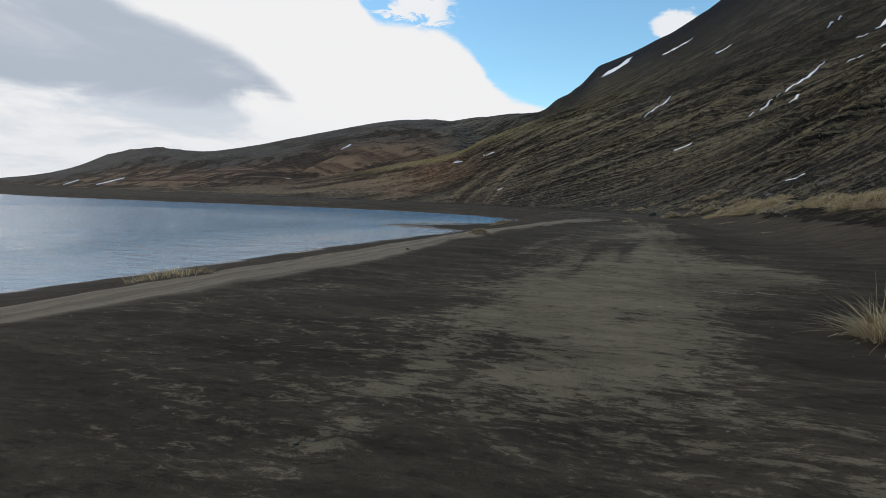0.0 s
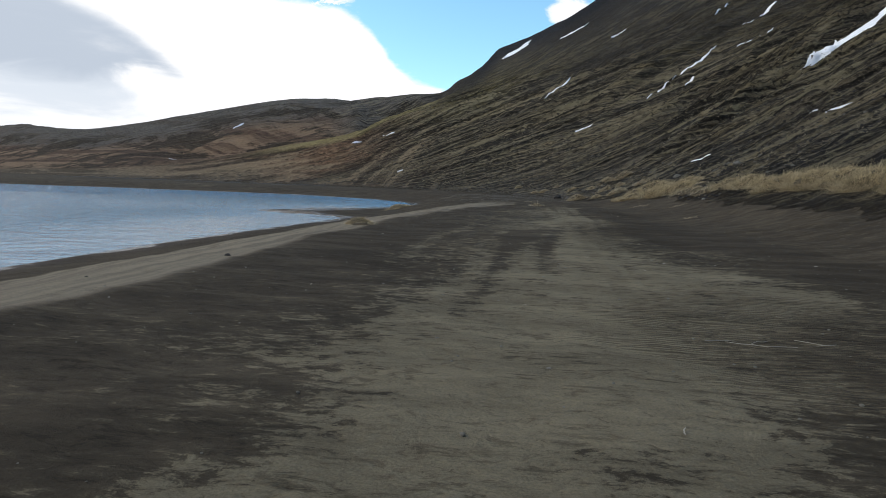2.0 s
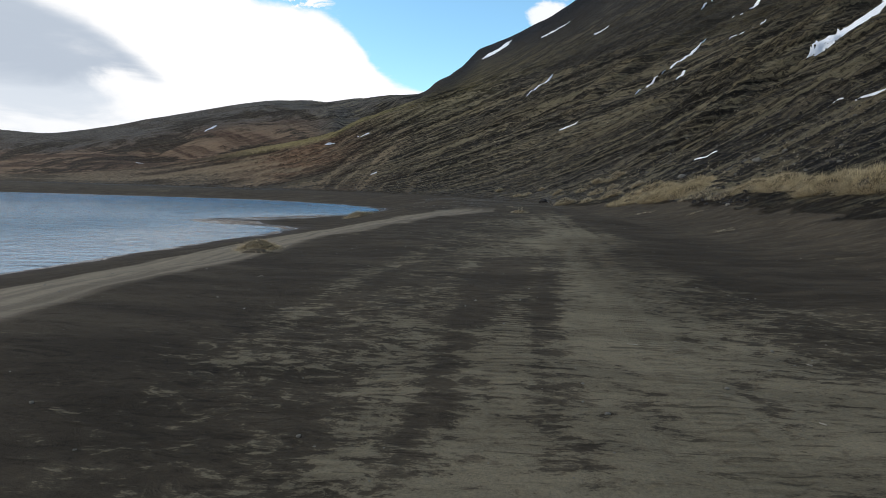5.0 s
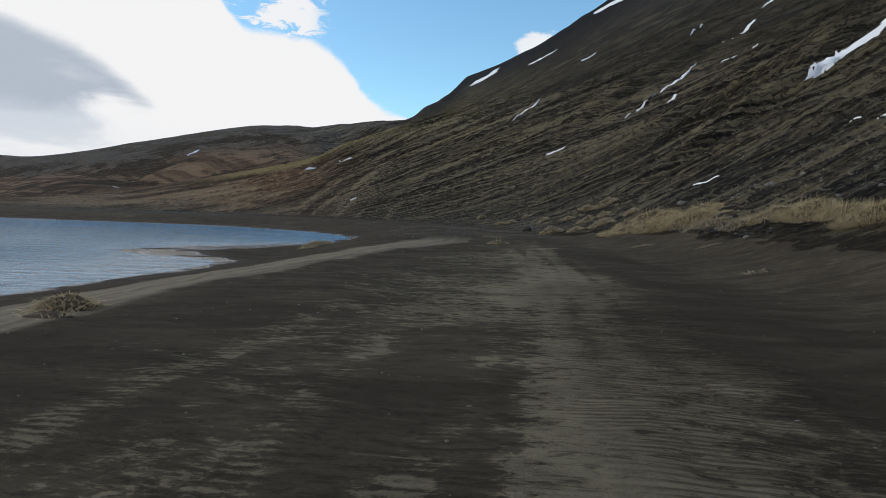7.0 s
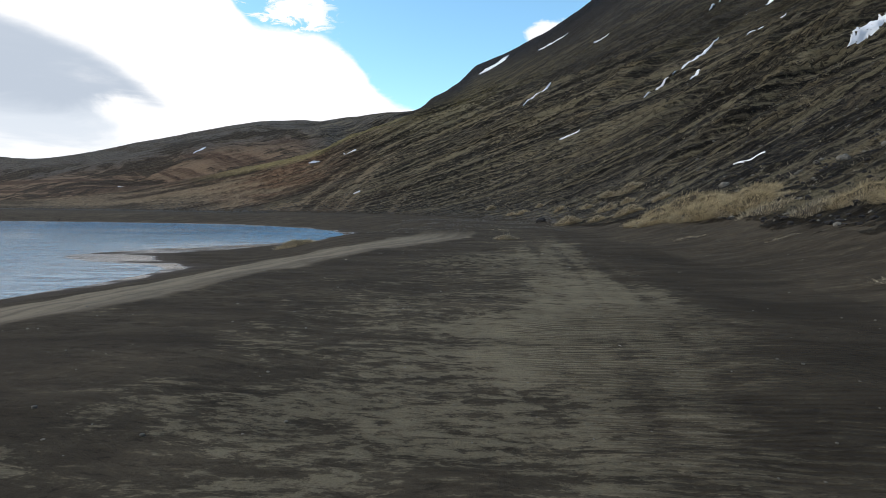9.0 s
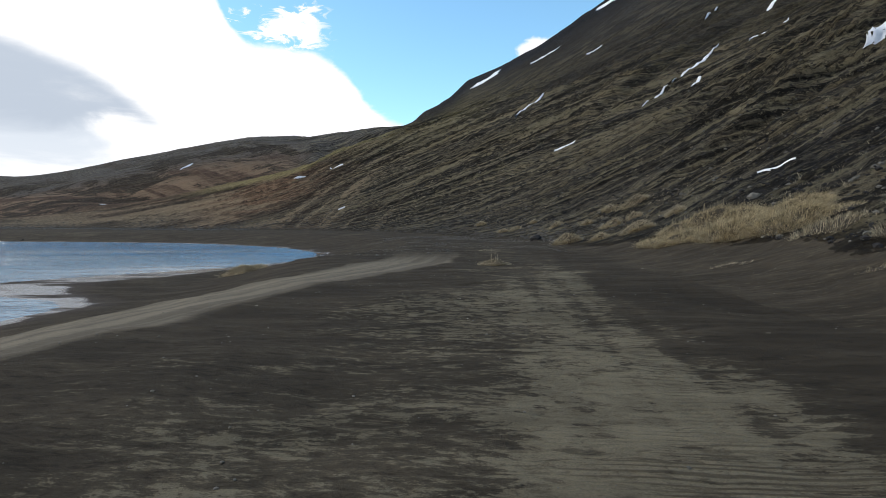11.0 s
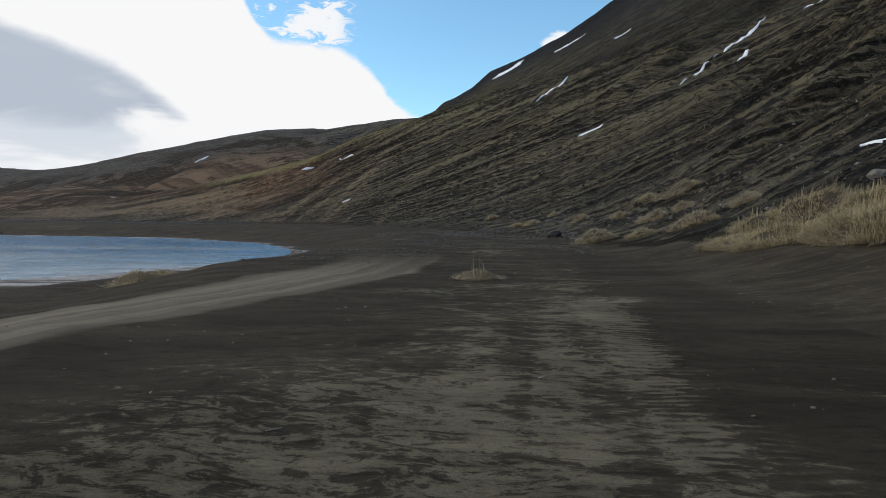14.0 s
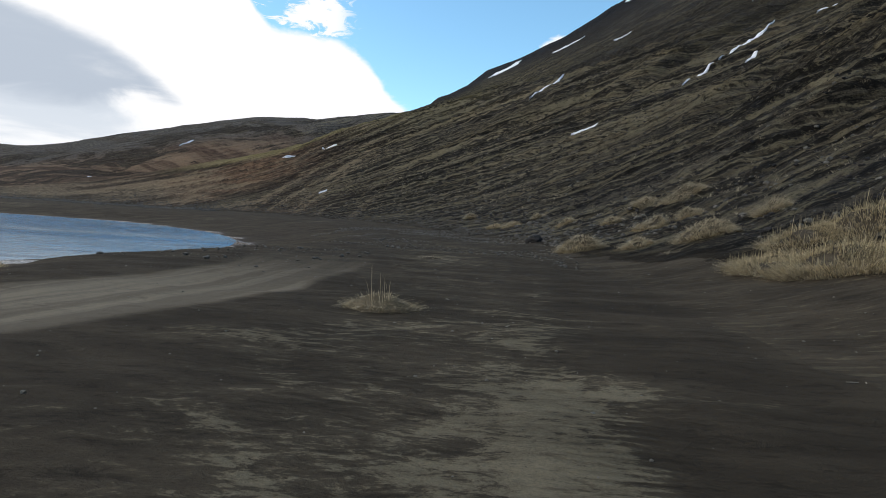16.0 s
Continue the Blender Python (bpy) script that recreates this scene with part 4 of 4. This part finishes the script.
# tuft with upright stalks beside the drive, tufts by the shore
tussock(-0.40, 44.9, 0.85, 0.5, 0.15, 0, 800, 0.03, 0.10, GREY_STRAW, "small sand mound with a few upright dry stalks", 9, lean=2.6, tangle=0.8, width=0.006, mound_mat=DRY_MOUND)
tussock(-10.3, 49.2, 1.8, 0.9, 0.30, 10, 1100, 0.05, 0.17, STRAW, "low tuft of matted yellow grass near the water", 10, lean=2.2, tangle=0.5, mound_mat=DRY_MOUND)
tussock(-6.0, 24.2, 0.85, 0.7, 0.18, 10, 1100, 0.04, 0.11, STRAW, "low tuft of matted grass at the edge of the beach", 11, lean=2.8, tangle=0.4)
tussock(-5.75, 23.5, 0.7, 0.3, 0.07, -5, 200, 0.03, 0.10, GREY_STRAW, "flat straggle of withered grass below the beach tuft", 12, lean=2.0, tangle=0.3)
tussock(-8.4, 9.6, 1.7, 0.7, 0.05, 15, 350, 0.10, 0.22, STRAW, "thin strip of dry grass on the beach", 13, lean=1.0)
GREY = "small rounded mound of greyish withered grass at the slope's foot"
for k, (gx, gy, size, h) in enumerate(((2.9, 58.9, 1.9, 0.42), (7.2, 64.9, 2.6, 0.34), (6.1, 66.6, 1.5, 0.30), (5.3, 60.9, 1.5, 0.36), (5.7, 55.8, 2.0, 0.42), (4.3, 57.4, 1.0, 0.22), (-2.5, 79.4, 1.0, 0.35),
                                       (0.3, 72.9, 1.3, 0.26), (1.7, 73.2, 0.9, 0.24), (4.6, 65.2, 1.1, 0.26), (-0.6, 73.4, 0.9, 0.2), (3.0, 68.8, 1.0, 0.22), (7.6, 56.7, 1.4, 0.3), (6.6, 61.2, 1.2, 0.3))):
    gy -= 1.3
    tussock(gx, gy, size * 0.72, size * 0.60, h * 0.95, 35 * k, int(1700 * size), 0.05, 0.19, GREY_STRAW, GREY, 40 + k, lean=2.2, tangle=0.8, width=0.008)
for k, (gx, gy, size) in enumerate(((5.3, 41.2, 0.9), (6.6, 37.6, 0.7), (5.9, 31.5, 0.8), (4.6, 53.4, 0.7), (-1.0, 52.5, 0.6))):
    tussock(gx, gy, size, size * 0.35, 0.03, 12 * k - 20, int(300 * size), 0.03, 0.09, GREY_STRAW, "thin flattened wisp of withered grass on the sand", 150 + k, lean=2.2)
rng = random.Random(5)
stalk_home = new("dry_stalks")
stalk_home.location = (-0.36, 44.7, ground_at(-0.36, 44.7) + 0.12)
blades(rng, [(rng.uniform(-0.12, 0.12), rng.uniform(-0.1, 0.1), 0.0, 0, 0) for _ in range(9)], 0.20, 0.44, GREY_STRAW, stalk_home, wind=(-0.08, 0.0), lean=0.3, width=0.0045).name = "stalk"
tagged(stalk_home, "a few thin upright dry grass stalks on a sand mound", "grass")


# ---- stones ----
def stone_mesh(name, seed, mat, squash=0.7, detail=2):
    bm = bmesh.new()
    bmesh.ops.create_icosphere(bm, subdivisions=detail, radius=1.0)
    for v in bm.verts:
        k = 1 + 0.38 * noise.noise(v.co * 0.9 + Vector((seed, 0, 0))) + 0.18 * noise.noise(v.co * 2.4 + Vector((0, seed, 0)))
        v.co = Vector((v.co.x * k, v.co.y * k * 0.85, v.co.z * k * squash))
    me = bpy.data.meshes.new(name)
    bm.to_mesh(me)
    bm.free()
    me.materials.append(mat)
    return me


def boulder(x, y, size, mat, seed, label, turn=0.0):
    ob = new("boulder", stone_mesh("boulder", seed, mat, 0.65, 3))
    ob.matrix_world = pose(x, y, ground_at(x, y) + size * 0.2, 0, 0, turn) @ Matrix.Scale(size, 4)
    return tagged(ob, label, "rock", group="boulders")


boulder(-5.55, 14.8, 0.05, BASALT, 3, "black basalt stone lying on the beach")
boulder(1.5, 62.8, 0.34, BASALT, 5, "black boulder at the foot of the scree slope")
boulder(11.3, 44.6, 0.24, PALE_ROCK, 7, "pale lichen-covered boulder on the scree slope", 40)
boulder(12.5, 44.3, 0.17, PALE_ROCK, 11, "pale lichen-covered boulder on the scree slope", 120)
boulder(9.2, 50.6, 0.25, PALE_ROCK, 15, "pale lichen-covered boulder on the scree slope", 75)


def scatter(name, number, pick, sizes, mat, seed, label, category, squash=0.6, facets=1):
    """Loose stones of many sizes in one mesh."""
    rng = random.Random(seed)
    shapes = []
    for k in range(5):
        me = stone_mesh("shape", seed + k, mat, squash, facets)
        shapes.append(([v.co.copy() for v in me.vertices], [tuple(p.vertices) for p in me.polygons]))
        bpy.data.meshes.remove(me)
    spots = [pick(rng) for _ in range(number)]
    hs = heights(spots)
    verts, faces = [], []
    for (x, y), h in zip(spots, hs):
        vs, fs = shapes[rng.randrange(5)]
        r = sizes[0] * (sizes[1] / sizes[0]) ** (rng.random() ** 2.2)
        a = rng.uniform(0, math.tau)
        c, s, k = math.cos(a) * r, math.sin(a) * r, len(verts)
        verts += [(x + v.x * c - v.y * s, y + v.x * s + v.y * c, h + v.z * r + 0.15 * r) for v in vs]
        faces += [tuple(i + k for i in f) for f in fs]
    return tagged(mesh_part(name, verts, faces, mat), label, category, kind="stuff")


def on_slope(rng):
    return FOOT.at(rng.uniform(196, 285), 4 + 36 * rng.random() ** 1.6)


def at_foot(rng):
    return FOOT.at(rng.uniform(217, 300), 1.2 + abs(rng.gauss(0, 2.5)))


def beyond(rng):
    return FOOT.at(rng.uniform(285, 400), rng.gauss(-0.5, 3.2))


def on_shore(rng):
    s = rng.uniform(430, 520)
    x, y = SHORE.at(s, abs(rng.gauss(0.0, 0.8)) + 0.05)
    return x, y


def on_sand(rng):
    return rng.uniform(-7, 6), rng.uniform(3, 60)


def on_flat(rng):
    while True:
        x, y = rng.uniform(-12, 2.5), 48 + 26 * rng.random() ** 0.55
        if rough(np.array([x * 0.25]), np.array([y * 0.25]), 121, 3)[0] > 0.0:
            return x, y


scatter("scree_stones", 14000, on_slope, (0.025, 0.13), BASALT, 61, "loose dark stones strewn over the scree slope", "stones")
scatter("pale_stones", 3600, on_slope, (0.03, 0.14), PALE_ROCK, 71, "loose pale stones strewn over the scree slope", "stones")
scatter("foot_stones", 6500, at_foot, (0.02, 0.12), GREY_ROCK, 81, "grey rubble along the foot of the slope", "stones")
scatter("far_rubble", 5000, beyond, (0.05, 0.24), GREY_ROCK, 111, "grey rubble between the far shore and the slope", "stones")
scatter("flat_gravel", 4500, on_flat, (0.015, 0.075), GREY_ROCK, 131, "loose grey gravel on the sand flat by the lake", "stones")
scatter("shore_stones", 500, on_shore, (0.03, 0.14), BASALT, 91, "dark pebbles along the waterline", "stones", facets=2)
scatter("sand_pebbles", 1600, on_sand, (0.006, 0.022), PALE_ROCK, 101, "scattered small pebbles on the sand", "pebbles")


# ---- tufts of dead grass on the slope, one sheet of clumps ----
def slope_tufts():
    rng = random.Random(77)
    spots = []
    while len(spots) < 2600:
        s, d = rng.uniform(196, 285), 5.0 + 38 * rng.random() ** 1.4
        if rough(np.array([s * 0.16]), np.array([d * 0.05]), 11, 3)[0] > -0.1:
            spots.append(FOOT.at(s, d))
    hs = heights(spots)
    places = []
    for (x, y), h in zip(spots, hs):
        size = rng.uniform(0.08, 0.3)
        for _ in range(14):
            a, r = rng.uniform(0, math.tau), rng.random() * size
            places.append((x + math.cos(a) * r, y + math.sin(a) * r, h - 0.03, math.cos(a), math.sin(a)))
    ob = blades(rng, places, 0.06, 0.20, GREY_STRAW, None, lean=1.4, width=0.010)
    ob.name = "slope_grass"
    tagged(ob, "tufts of dead grass dotted over the scree slope", "grass", kind="stuff")


slope_tufts()


# ---- bits of driftwood and straw on the sand ----
def twig(x, y, long, turn, seed):
    rng = random.Random(seed)
    bm = bmesh.new()
    rings, z0 = [], ground_at(x, y)
    for i in range(6):
        u = i / 5 - 0.5
        r = 0.004 * (1.2 - abs(u))
        c = Vector((u * long, 0.12 * long * noise.noise((u * 3, seed, 0)), 0.010 + 0.02 * long * max(0, noise.noise((u * 3, 0, seed)))))
        rings.append([bm.verts.new(c + Vector((0, math.cos(a) * r, math.sin(a) * r))) for a in (0.5, 2.1, 3.7, 5.3)])
    for a, b in zip(rings[:-1], rings[1:]):
        for k in range(4):
            bm.faces.new((a[k], a[(k + 1) % 4], b[(k + 1) % 4], b[k]))
    bm.faces.new(rings[0][::-1])
    bm.faces.new(rings[-1])
    ob = part("twig", bm, DRIFTWOOD)
    ob.matrix_world = pose(x, y, z0, 0, 0, turn)
    return tagged(ob, "short bleached twig lying on the sand", "twig", group="twigs")


rng = random.Random(17)
for k in range(26):
    twig(rng.uniform(-4.5, 5.5), rng.uniform(4, 46), rng.uniform(0.04, 0.10), rng.uniform(0, 180), 500 + k)
# straw blown together beside the drive
for k, (x, y, long, turn) in enumerate(((1.25, 11.15, 0.30, 12), (1.45, 11.05, 0.36, -18), (1.62, 11.2, 0.28, 34), (1.72, 11.02, 0.32, 5), (2.05, 11.2, 0.26, -35), (2.15, 11.1, 0.22, 20), (1.15, 34.6, 0.22, 60), (0.35, 8.6, 0.10, 75))):
    twig(x, y, long, turn, 700 + k)
